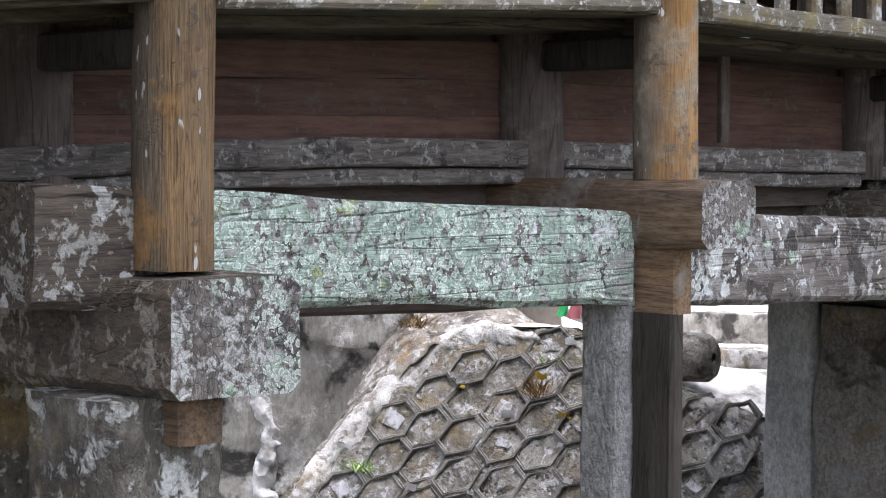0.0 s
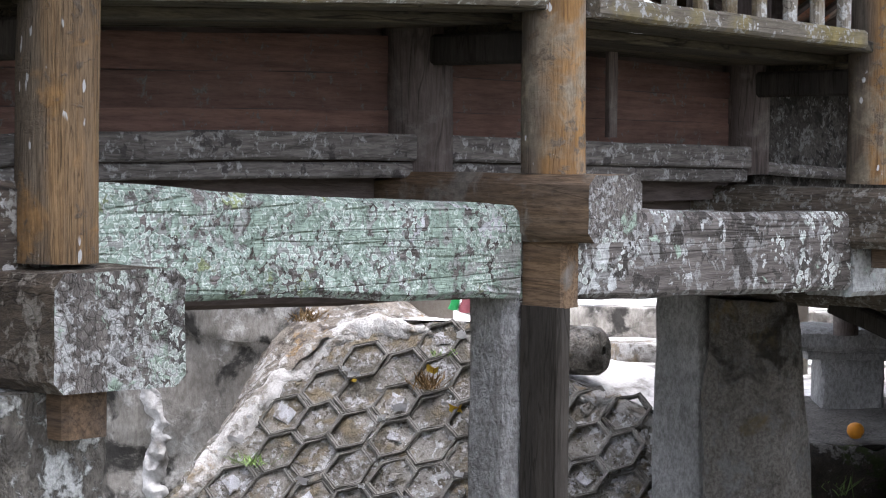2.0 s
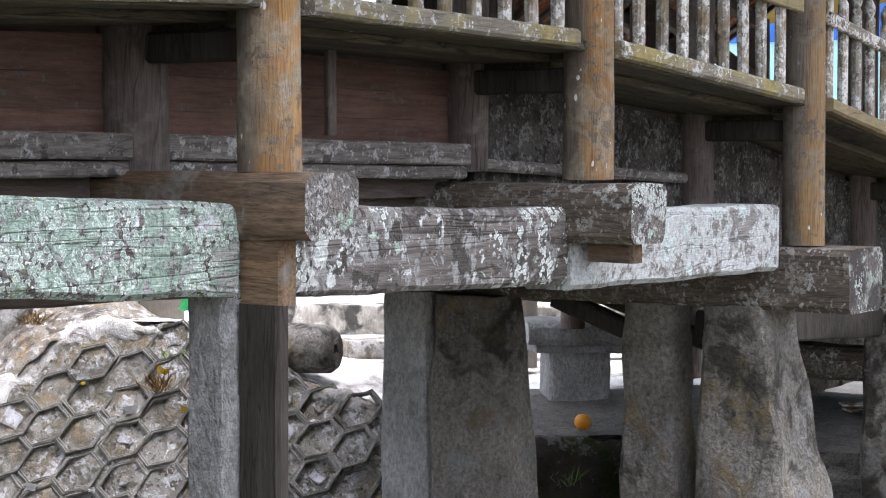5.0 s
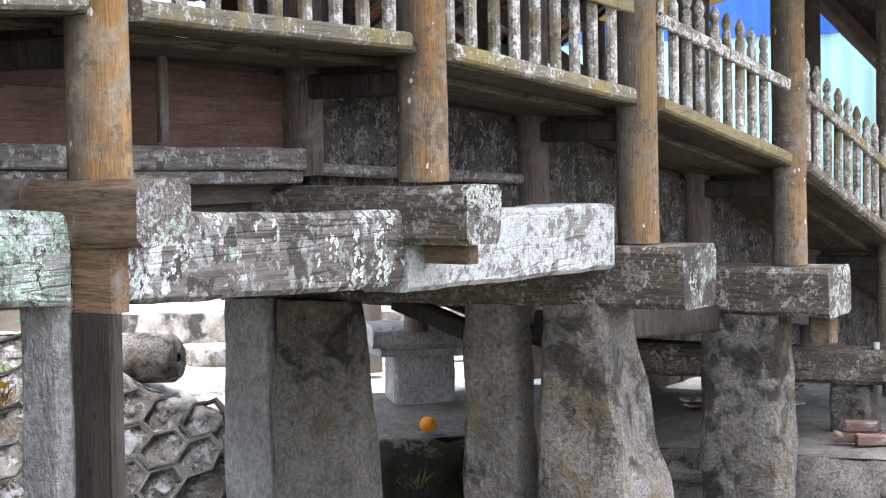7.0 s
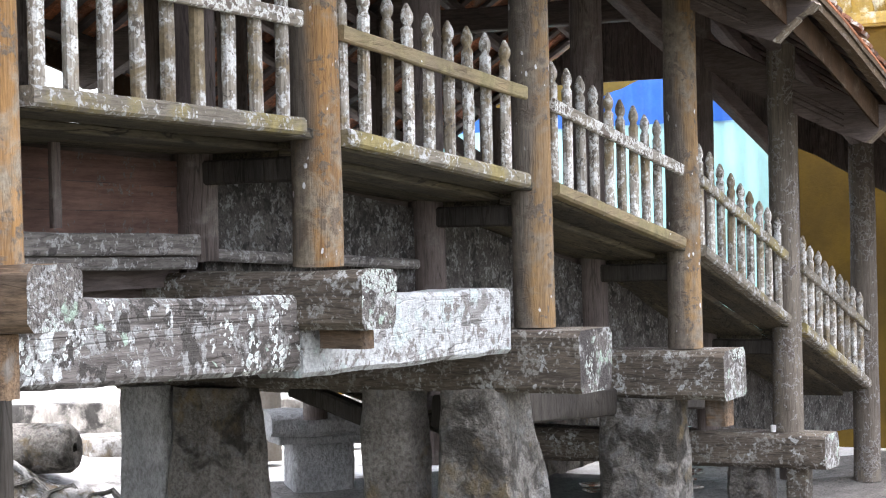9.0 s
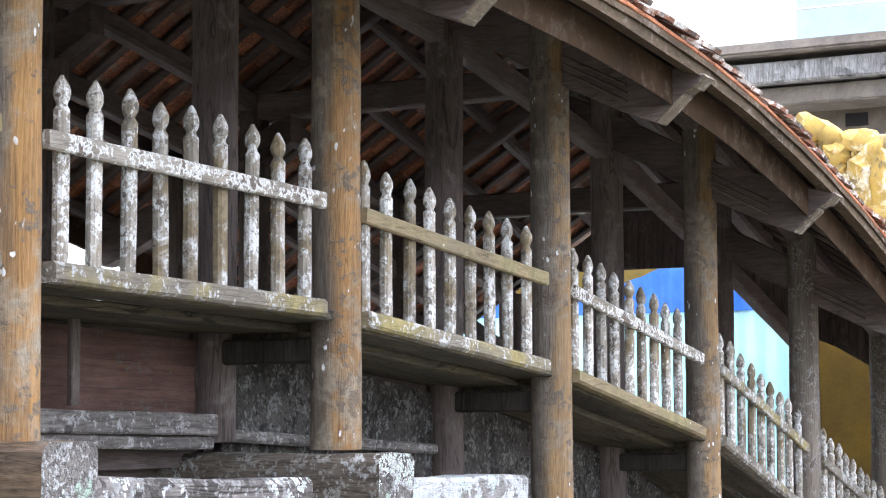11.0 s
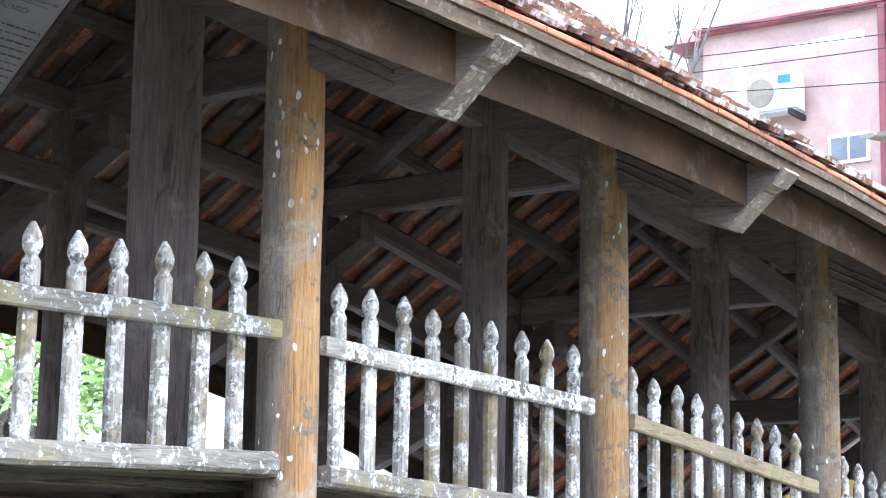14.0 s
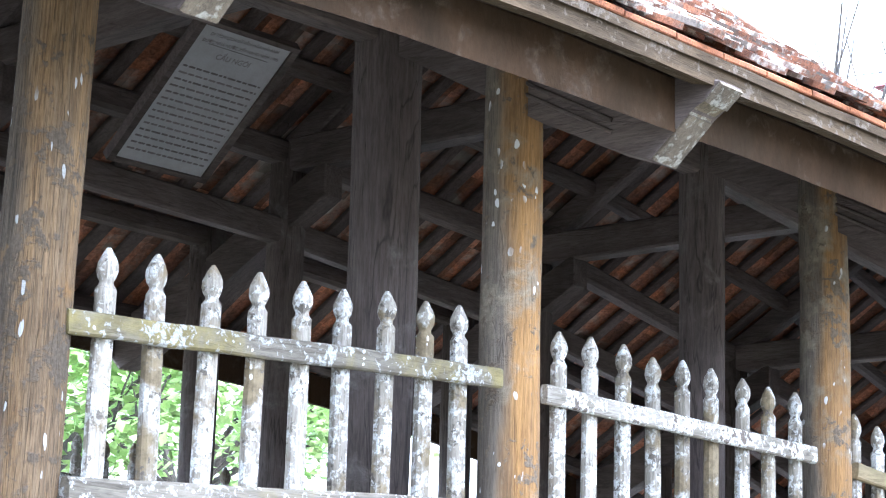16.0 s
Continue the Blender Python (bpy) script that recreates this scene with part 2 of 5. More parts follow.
M_RAIL_OCHRE = mat("ochre_grey_rail", (0.30, 0.23, 0.125), (0.22, 0.175, 0.11), 10, (0.1, 1, 1), cracks=0.4, fine_dark=0.7,
                   spots=[((0.24, 0.20, 0.10), 4, 0.3, 0.1)], dots=((0.60, 0.60, 0.58), 40, 0.10, 1.0), vary=0.1)
M_RAIL_WHITE = mat("white_flaking_rail", (0.37, 0.335, 0.28), (0.25, 0.215, 0.165), 10, (0.1, 1, 1), cracks=0.4, fine_dark=0.65,
                   spots=[((0.66, 0.65, 0.60), 30, 0.5, 0.03), ((0.15, 0.12, 0.095), 30, 0.18, 0.04)], vary=0.1)
M_BEAM = mat("mint_lichened_beam", (0.19, 0.165, 0.15), (0.29, 0.265, 0.245), 5, (0.06, 1, 1), cracks=0.5, stain=0.3,
             spots=[((0.36, 0.37, 0.34), 22, 0.6, 0.03), ((0.34, 0.43, 0.35), 17, 0.46, 0.02), ((0.40, 0.46, 0.24), 6, 0.10, 0.03), ((0.12, 0.105, 0.09), 26, 0.08, 0.02), ((0.66, 0.66, 0.67), 9, 0.10, 0.008)],
             rosettes=((0.60, 0.66, 0.60), (0.36, 0.45, 0.38), 52, 0.60), vary=0.0, bump=0.8)
M_BEAM_GREY = mat("white_lichened_beam", (0.16, 0.14, 0.125), (0.25, 0.225, 0.205), 5, (0.06, 1, 1), cracks=0.5, stain=0.4,
                  spots=[((0.30, 0.295, 0.28), 20, 0.35, 0.03), ((0.60, 0.61, 0.59), 13, 0.12, 0.012), (MINT, 9, 0.08, 0.012), ((0.07, 0.062, 0.054), 17, 0.22, 0.02)], rosettes=((0.64, 0.66, 0.63), (0.42, 0.46, 0.42), 40, 0.25),
                  dots=((0.68, 0.69, 0.66), 13, 0.3, 1.0), vary=0.0, bump=0.5)
M_BEAM_PALE = mat("pale_lichened_beam", (0.30, 0.285, 0.265), (0.42, 0.41, 0.39), 6, (0.1, 1, 1), cracks=0.5, stain=0.25,
                  spots=[((0.50, 0.505, 0.49), 14, 0.62, 0.03), ((0.50, 0.55, 0.52), 9, 0.2, 0.03), ((0.22, 0.20, 0.18), 30, 0.12, 0.04)], vary=0.0, bump=0.5)
M_CROSS = mat("brown_cross_beam", (0.27, 0.175, 0.10), (0.165, 0.122, 0.088), 7, (1, 0.1, 1), cracks=0.35, stain=0.4,
              spots=[((0.22, 0.19, 0.16), 8, 0.18, 0.08)], vary=0.1)
M_CROSS_GREY = mat("grey_cross_beam", (0.20, 0.165, 0.125), (0.12, 0.10, 0.08), 7, (1, 0.1, 1), cracks=0.4,
                   spots=[((0.28, 0.265, 0.235), 40, 0.22, 0.07), ((0.42, 0.42, 0.40), 26, 0.05, 0.03)], vary=0.1)
M_CROSS_WORN = mat("worn_dark_brown_block", (0.16, 0.125, 0.09), (0.09, 0.073, 0.056), 9, (1, 0.3, 1), cracks=0.4, stain=0.5, fine_dark=0.55, bump=0.6,
                   spots=[((0.24, 0.215, 0.18), 26, 0.25, 0.05), ((0.05, 0.042, 0.034), 7, 0.22, 0.06)], vary=0.0)
M_END = mat("white_lichened_end_grain", (0.28, 0.255, 0.23), (0.15, 0.135, 0.12), 14, (1, 1, 0.4), cracks=0.5, crackle=0.4, rosettes=((0.55, 0.59, 0.54), (0.34, 0.39, 0.34), 60, 0.26),
            spots=[((0.47, 0.47, 0.45), 40, 0.40, 0.05), (MINT, 18, 0.12, 0.04), ((0.07, 0.06, 0.055), 5, 0.2, 0.05)], vary=0.1, bump=0.6)
M_PANEL = mat("red_brown_panel", (0.34, 0.195, 0.15), (0.25, 0.155, 0.125), 5, (0.08, 1, 1), stain=0.35,
              spots=[((0.24, 0.215, 0.195), 38, 0.02, 0.05)], cracks=0.0, fine_dark=0.7)
M_WALL_PANEL = mat("lichened_cement_panel", (0.22, 0.20, 0.18), (0.13, 0.118, 0.105), 9, (1, 1, 1), stain=0.5,
                   spots=[((0.34, 0.335, 0.315), 48, 0.25, 0.05), ((0.05, 0.045, 0.04), 26, 0.22, 0.06)])
M_PLANK = mat("grey_weathered_plank", (0.25, 0.225, 0.20), (0.15, 0.135, 0.12), 8, (0.1, 1, 1), cracks=0.4,
              spots=[((0.36, 0.35, 0.33), 40, 0.22, 0.06), ((0.07, 0.06, 0.055), 20, 0.15, 0.05)])
M_DECK = mat("mossy_deck_board", (0.14, 0.115, 0.07), (0.08, 0.07, 0.052), 8, (0.1, 1, 1), cracks=0.6)
M_STONE = mat("rough_grey_brown_stone", (0.50, 0.46, 0.405), (0.33, 0.30, 0.26), 5, (1, 1, 1), stain=0.5,
              spots=[((0.36, 0.345, 0.32), 14, 0.22, 0.08), ((0.09, 0.08, 0.065), 6, 0.25, 0.08), ((0.30, 0.23, 0.13), 3.5, 0.03, 0.08)], bump=0.9, bumpd=0.06)
M_CONC = mat("rough_cement_render", (0.62, 0.615, 0.60), (0.45, 0.445, 0.43), 5, (1, 1, 0.6), stain=0.25, bump=1.0, bumpd=0.05, fine_dark=0.6)
M_HEX = mat("hexagon_concrete", (0.40, 0.385, 0.355), (0.29, 0.275, 0.25), 12, stain=0.4, bump=0.5,
            spots=[((0.15, 0.14, 0.12), 8, 0.22, 0.1)], vary=0.15)
M_FILL = mat("stone_mortar_infill", (0.47, 0.45, 0.415), (0.31, 0.29, 0.26), 9, stain=0.35, fine_dark=0.65, bump=0.8, bumpd=0.04,
             spots=[((0.66, 0.655, 0.66), 9, 0.24, 0.03), ((0.62, 0.62, 0.63), 30, 0.2, 0.03), ((0.13, 0.115, 0.09), 34, 0.2, 0.04), ((0.15, 0.135, 0.105), 8, 0.28, 0.1), ((0.27, 0.22, 0.145), 5, 0.15, 0.1)], vary=0.3)
M_PATCH = mat("bluish_white_lime", (0.66, 0.67, 0.71), (0.48, 0.48, 0.50), 14, stain=0.3, bump=0.6, bumpd=0.03, fine_dark=0.7, spots=[((0.30, 0.28, 0.25), 18, 0.3, 0.06)])
M_PALE = mat("pale_cement", (0.76, 0.75, 0.735), (0.63, 0.62, 0.60), 5, fine_dark=0.8, stain=0.25, bump=0.4,
             spots=[((0.24, 0.22, 0.2), 4, 0.15, 0.1)])
M_CREST = mat("rough_lime_mortar", (0.80, 0.79, 0.77), (0.60, 0.58, 0.55), 9, fine_dark=0.75, stain=0.3, bump=0.8, bumpd=0.05,
              spots=[((0.30, 0.27, 0.23), 9, 0.22, 0.06), ((0.32, 0.25, 0.16), 6, 0.08, 0.08)])
M_PLASTER = mat("stained_plaster_wall", (0.48, 0.455, 0.41), (0.33, 0.31, 0.275), 4, (1, 1, 0.4), fine_dark=0.7, stain=0.6, bump=0.4,
                spots=[((0.60, 0.58, 0.54), 5, 0.28, 0.06), ((0.06, 0.056, 0.05), 3.2, 0.42, 0.06), ((0.27, 0.25, 0.22), 4, 0.18, 0.08)])
M_SOIL = mat("dark_damp_soil", (0.15, 0.125, 0.10), (0.09, 0.078, 0.064), 14, bump=0.9, bumpd=0.04,
             spots=[((0.08, 0.10, 0.035), 9, 0.2, 0.06), ((0.30, 0.28, 0.25), 12, 0.16, 0.04)])
# ground and near-bank colour, kept dark so less light bounces under the bridge
M_BED = mat("dark_stream_bed", (0.17, 0.155, 0.13), (0.10, 0.095, 0.08), 5, stain=0.5, bump=0.6, bumpd=0.03,
            spots=[((0.07, 0.09, 0.04), 3, 0.25, 0.08)])
M_MOUND = mat("brown_rubbly_earth", (0.44, 0.39, 0.33), (0.29, 0.25, 0.20), 10, stain=0.4, bump=0.8, bumpd=0.04,
              spots=[((0.58, 0.56, 0.53), 12, 0.3, 0.05), ((0.33, 0.22, 0.11), 7, 0.06, 0.06), ((0.13, 0.11, 0.09), 10, 0.2, 0.06)])
M_RUBBLE = mat("grey_rubble_mortar", (0.29, 0.27, 0.245), (0.20, 0.185, 0.165), 6, stain=0.5, bump=0.5, cracks=0.5)
M_TILE = mat("terracotta_tile", (0.37, 0.165, 0.09), (0.26, 0.13, 0.085), 20, stain=0.5, vary=0.35,
             spots=[((0.58, 0.55, 0.49), 16, 0.42, 0.06), ((0.14, 0.12, 0.10), 14, 0.2, 0.06)])
M_EDGE = mat("clean_terracotta_edge", (0.46, 0.17, 0.07), (0.36, 0.14, 0.065), 14, stain=0.35, vary=0.25)
M_TILE_J = mat("terracotta_tile_field", (0.37, 0.165, 0.09), (0.26, 0.13, 0.085), 20, stain=0.5, vary=0.4, island=True,
             spots=[((0.58, 0.55, 0.49), 16, 0.36, 0.06), ((0.14, 0.12, 0.10), 14, 0.2, 0.06)])
M_TILE_U = mat("terracotta_underside", (0.66, 0.25, 0.12), (0.38, 0.20, 0.14), 5, stain=0.5, vary=0.6, island=True,
               spots=[((0.42, 0.36, 0.3), 3, 0.22, 0.1)])
M_FASCIA = mat("brown_fascia_board", (0.075, 0.046, 0.027), (0.052, 0.035, 0.022), 7, (0.8, 1, 0.4), rough=0.95, spec=0.05, cracks=0.0, stain=0.45, fine_dark=0.85,
               spots=[((0.10, 0.072, 0.05), 10, 0.15, 0.08)])
M_EAVE = mat("grey_brown_edge_board", (0.13, 0.092, 0.056), (0.085, 0.063, 0.04), 26, (0.06, 1, 1), cracks=0.4, spec=0.1, fine_dark=0.7,
             spots=[((0.16, 0.13, 0.10), 30, 0.14, 0.05)])
M_BRICK = mat("red_brick", (0.27, 0.16, 0.13), (0.20, 0.135, 0.115), 20, spots=[((0.36, 0.34, 0.31), 12, 0.28, 0.06)])
M_GOLD = mat("gilded_cement", (0.46, 0.32, 0.07), (0.36, 0.26, 0.08), 8, stain=0.5, fine_dark=0.85, spots=[((0.62, 0.58, 0.42), 6, 0.3, 0.08), ((0.2, 0.15, 0.06), 9, 0.12, 0.06)])
M_YELLOW = mat("ochre_yellow_wall", (0.18, 0.112, 0.012), (0.145, 0.09, 0.014), 4, stain=0.4, fine_dark=0.93)
M_PINK = mat("pale_pink_render", (0.41, 0.29, 0.265), (0.36, 0.255, 0.235), 2, stain=0.25, fine_dark=0.93)
M_WHITE = mat("white_render", (0.80, 0.80, 0.79), (0.74, 0.74, 0.73), 2, stain=0.15, fine_dark=0.93)
M_GREYWALL = mat("brown_grey_render", (0.25, 0.22, 0.18), (0.19, 0.17, 0.145), 3, stain=0.4, fine_dark=0.85)
M_MOULD = mat("mould_streaked_wall", (0.55, 0.54, 0.52), (0.30, 0.29, 0.28), 5, (1, 1.0, 0.15), stain=0.5, spots=[((0.10, 0.10, 0.095), 3, 0.4, 0.08)])
M_TEAL = mat("turquoise_sheet_metal", (0.45, 0.84, 0.83), (0.52, 0.87, 0.86), 3, (1, 1, 0.2), rough=0.4, stain=0.15, spec=0.5, fine_dark=0.93)
M_BLUE = mat("blue_sheet_metal", (0.03, 0.15, 0.58), (0.05, 0.19, 0.64), 3, rough=0.4, stain=0.15, spec=0.5, fine_dark=0.93)
M_MAROON = mat("maroon_steel_paint", (0.20, 0.065, 0.075), (0.16, 0.055, 0.065), 6, fine_dark=0.93)
M_LIGHT = mat("off_white_enamel", (0.72, 0.72, 0.70), (0.66, 0.66, 0.64), 6, rough=0.4, stain=0.2, spec=0.5, fine_dark=0.93)
M_CASE = mat("aged_white_enamel", (0.44, 0.45, 0.45), (0.39, 0.40, 0.40), 6, rough=0.4, stain=0.25, spec=0.5, fine_dark=0.93)
M_BLACK = mat("black_cable", (0.03, 0.03, 0.032), (0.02, 0.02, 0.02), 6, fine_dark=0.93)
M_GLASS_DARK = mat("dark_window_pane", (0.07, 0.08, 0.10), (0.10, 0.11, 0.13), 3, rough=0.1, spec=0.6, bump=0.0, fine_dark=0.93)
M_LEAF = mat("green_leaf", (0.34, 0.50, 0.16), (0.22, 0.38, 0.10), 9, rough=0.5, vary=0.4, island=True, fine_dark=0.9)
M_BARK = mat("grey_bark", (0.16, 0.14, 0.12), (0.10, 0.09, 0.08), 9, (1, 1, 0.2), cracks=0.5)
M_ORANGE = mat("orange_peel", (0.75, 0.30, 0.02), (0.68, 0.26, 0.02), 30, rough=0.45, stain=0.1, fine_dark=0.93)
M_SIGN = mat("pale_enamel_board", (0.62, 0.61, 0.62), (0.54, 0.53, 0.54), 3, rough=0.4, stain=0.2, fine_dark=0.93)
M_INK = mat("grey_print", (0.22, 0.19, 0.19), (0.26, 0.23, 0.23), 9, fine_dark=0.93)


# ------------------------------------------------------------------ building helpers
def finish(name, bm, material, smooth=True):
    """A mesh object whose origin is the middle of its base."""
    vs = [v.co for v in bm.verts]
    lo = Vector([min(v[k] for v in vs) for k in range(3)])
    hi = Vector([max(v[k] for v in vs) for k in range(3)])
    base = Vector(((lo.x + hi.x) / 2, (lo.y + hi.y) / 2, lo.z))
    bmesh.ops.translate(bm, verts=bm.verts, vec=-base)
    bmesh.ops.recalc_face_normals(bm, faces=bm.faces)
    me = bpy.data.meshes.new(name)
    bm.to_mesh(me)
    bm.free()
    for mt in (material if isinstance(material, (list, tuple)) else (material,)):
        me.materials.append(mt)
    if smooth:
        me.shade_smooth()
        me.set_sharp_from_angle(angle=radians(42))
    ob = new(name, me)
    ob.location = base
    return ob


def thing(name, bm, material, label, category, group="", kind="", smooth=True):
    return tagged(finish(name, bm, material, smooth), label, category, group, kind)


def holder(name, at, label, category, group="", kind=""):
    ob = new(name)
    ob.location = at
    return tagged(ob, label, category, group, kind)


def world_of(ob):
    return ob.location + (world_of(ob.parent) if ob.parent else Vector((0, 0, 0)))


def part(name, bm, material, parent, label="", smooth=True):
    ob = finish(name, bm, material, smooth)
    ob.location = ob.location - world_of(parent)
    ob.parent = parent
    return tagged(ob, label) if label else ob


def wob(p, freq, amp, seed):
    q = Vector(p) * freq + Vector((seed * 3.1, seed * 1.7, seed * 5.3))
    return noise.noise_vector(q) * amp


def loft(bm, a, b, w, h, n=6, round_=False, amp=0.006, freq=5.0, seed=0, up=(0, 0, 1), w2=None, h2=None, bevel=0.012, sides=14, bow=0.0, mat_cap=0):
    """A bar from a to b, w across and h along up, with bevelled or round section, worn by amp."""
    a, b = Vector(a), Vector(b)
    d = (b - a).normalized()
    u = d.cross(Vector(up)).normalized()
    v = u.cross(d).normalized()
    w2, h2 = w if w2 is None else w2, h if h2 is None else h2
    rings = []
    for i in range(n + 1):
        f = i / n
        hw, hh = (w + (w2 - w) * f) / 2, (h + (h2 - h) * f) / 2
        c = a.lerp(b, f) + v * (bow * 4 * f * (1 - f))
        if round_:
            sec = [(math.cos(k * math.tau / sides) * hw, math.sin(k * math.tau / sides) * hh) for k in range(sides)]
        else:
            e = min(bevel, hw * 0.6, hh * 0.6)
            sec = [(-hw + e, -hh), (-hw * 0.3, -hh), (hw * 0.3, -hh), (hw - e, -hh), (hw, -hh + e), (hw, -hh * 0.3), (hw, hh * 0.3), (hw, hh - e),
                   (hw - e, hh), (hw * 0.3, hh), (-hw * 0.3, hh), (-hw + e, hh), (-hw, hh - e), (-hw, hh * 0.3), (-hw, -hh * 0.3), (-hw, -hh + e)]
        ring = []
        for su, sv in sec:
            p = c + u * su + v * sv
            ring.append(bm.verts.new(p + wob(p, freq, amp, seed) + wob(p, freq * 4, amp * 0.35, seed + 9)))
        rings.append(ring)
    m = len(rings[0])
    for r0, r1 in zip(rings, rings[1:]):
        for k in range(m):
            bm.faces.new((r0[k], r0[(k + 1) % m], r1[(k + 1) % m], r1[k]))
    for r in (rings[0][::-1], rings[-1]):
        f = bm.faces.new(r)
        f.material_index = mat_cap
    return bm


def bar(*args, **kw):
    return loft(bmesh.new(), *args, **kw)


def box(x0, x1, y0, y1, z0, z1, bevel=0.0, bm=None):
    bm = bm or bmesh.new()
    r = bmesh.ops.create_cube(bm, size=1.0)
    for v in r["verts"]:
        v.co = Vector((x0 + (v.co.x + 0.5) * (x1 - x0), y0 + (v.co.y + 0.5) * (y1 - y0), z0 + (v.co.z + 0.5) * (z1 - z0)))
    if bevel:
        bmesh.ops.bevel(bm, geom=list({e for v in r["verts"] for e in v.link_edges}), offset=bevel, segments=2, affect="EDGES")
    return bm


def grid(nu, nv, place):
    """A sheet of nu x nv cells; place(fu, fv) gives its points."""
    bm = bmesh.new()
    vs = [[bm.verts.new(place(i / nu, j / nv)) for j in range(nv + 1)] for i in range(nu + 1)]
    for i in range(nu):
        for j in range(nv):
            bm.faces.new((vs[i][j], vs[i + 1][j], vs[i + 1][j + 1], vs[i][j + 1]))
    return bm


def tube(points, radii, sides=12, amp=0.0, seed=0, up=(1, 0, 0)):
    """One bent, swelling tube through points."""
    bm = bmesh.new()
    rings = []
    for k, p in enumerate(points):
        d = (points[min(k + 1, len(points) - 1)] - points[max(k - 1, 0)]).normalized()
        u = Vector(up)
        v = d.cross(u).normalized()
        ring = []
        for j in range(sides):
            a = j * math.tau / sides
            q = p + (u * math.cos(a) * 0.8 + v * math.sin(a)) * radii[k]
            ring.append(bm.verts.new(q + wob(q, 9, amp, seed) + wob(q, 25, amp * 0.5, seed)))
        rings.append(ring)
    for r0, r1 in zip(rings, rings[1:]):
        for j in range(sides):
            bm.faces.new((r0[j], r0[(j + 1) % sides], r1[(j + 1) % sides], r1[j]))
    bm.faces.new(rings[0][::-1])
    bm.faces.new(rings[-1])
    return bm


# ------------------------------------------------------------------ plan of the bridge (x along it, y across)
POST_X = [1.0, 2.9, 4.79, 6.73, 8.74, 10.80, 12.70, 14.6]
PALES = [(1.2, 2.6), (3.105, 4.473), (4.945, 6.387), (6.831, 8.334), (8.858, 10.263), (10.924, 12.36), (12.9, 14.25)]
BASE_Z = [1.25, 1.32, 1.525, 1.472, 1.135, 0.913, 0.25, -0.30]
RAIL_Z = [1.88, 2.027, 2.083, 2.025, 1.843, 1.515, 0.975, 0.42]
Y_OUT, Y_IN, Y_MID = 3.85, 4.43, 5.67
EAVE_Y, PITCH = 3.05, 0.63


def rail_z(x):
    return float(np.interp(x, POST_X, RAIL_Z))


SM_X = np.linspace(0.2, 15.0, 75)
SM_Z = np.convolve(np.pad(np.interp(SM_X, POST_X, RAIL_Z), 6, mode="edge"), np.ones(13) / 13, mode="valid")
SM_Z[:7] = np.interp(SM_X[:7], POST_X, RAIL_Z)
SM_Z[-7:] = np.interp(SM_X[-7:], POST_X, RAIL_Z)


def arch(x):
    return float(np.interp(x, SM_X, SM_Z)) + 0.015 - 0.29 * max(0.0, x - 15.0)


def eave_lift(x):
    """The roof droops less than the floor towards the ends."""
    return arch(x) + float(np.interp(x, [4.79, 6.73, 8.74, 10.8, 14.0], [0.0, 0.045, 0.11, 0.11, 0.11]))


def roof_z(x, y):
    """Height of the battens' top, on either side of the ridge."""
    return eave_lift(x) + 1.27 + (min(y, 2 * Y_MID - y) - EAVE_Y) * PITCH


SB = Vector((0.7071, -0.7071, 0))
DB = Vector((0.7071, 0.7071, 0))


def bank(s, d, z):
    """A place on the far bank: s to the right and d ahead of the camera's first heading."""
    return SB * s + DB * d + Vector((0, 0, z))


# ------------------------------------------------------------------ ground
thing("ground", grid(40, 40, lambda u, v: Vector(((u - 0.5) * 900, (v - 0.5) * 900, -1.3))), M_BED, "grey rubble-strewn stream bed and ground", "ground", kind="structure")

# near bank under the camera, added and unseen; dark to cut bounced light
thing("bank", box(-9, 1.6, -9, 1.4, -1.29, 0.0, 0.1), M_BED, "unseen cement bank added under the camera, dark to cut bounce", "bank", kind="structure")

# ------------------------------------------------------------------ bridge posts
GP = "posts along the bridge"
for i, (x, z) in enumerate(zip(POST_X, BASE_Z)):
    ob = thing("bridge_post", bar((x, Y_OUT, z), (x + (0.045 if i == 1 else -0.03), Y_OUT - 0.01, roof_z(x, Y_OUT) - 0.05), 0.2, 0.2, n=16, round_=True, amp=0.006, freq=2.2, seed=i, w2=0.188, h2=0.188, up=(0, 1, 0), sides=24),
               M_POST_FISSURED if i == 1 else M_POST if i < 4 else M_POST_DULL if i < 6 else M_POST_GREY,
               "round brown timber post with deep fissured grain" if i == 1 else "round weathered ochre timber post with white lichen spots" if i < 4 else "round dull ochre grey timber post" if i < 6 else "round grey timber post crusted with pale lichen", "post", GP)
for side, (yi, yo) in enumerate(((Y_IN, 0), (2 * Y_MID - Y_IN, 2 * Y_MID - Y_OUT))):
    for i, x in enumerate(POST_X):
        zb = 1.5 if i < 4 else BASE_Z[i] + 0.1 if i < 6 else BASE_Z[i] - 0.01
        thing("inner_column", bar((x, yi, zb), (x, yi, roof_z(x, yi) - 0.06), 0.24 if i == 2 else 0.19, 0.24 if i == 2 else 0.19, n=12, round_=True, amp=0.006, freq=2.0, seed=30 + i, up=(0, 1, 0), sides=20),
              M_INNER, "round dark brown inner timber column", "column", "inner columns of the bridge")
        if yo:
            thing("bridge_post", bar((x, yo, BASE_Z[i]), (x, yo, roof_z(x, yo) - 0.05), 0.19, 0.18, n=8, round_=True, amp=0.006, seed=60 + i, up=(0, 1, 0)),
                  M_INNER, "round dark timber post on the far side", "post", GP)


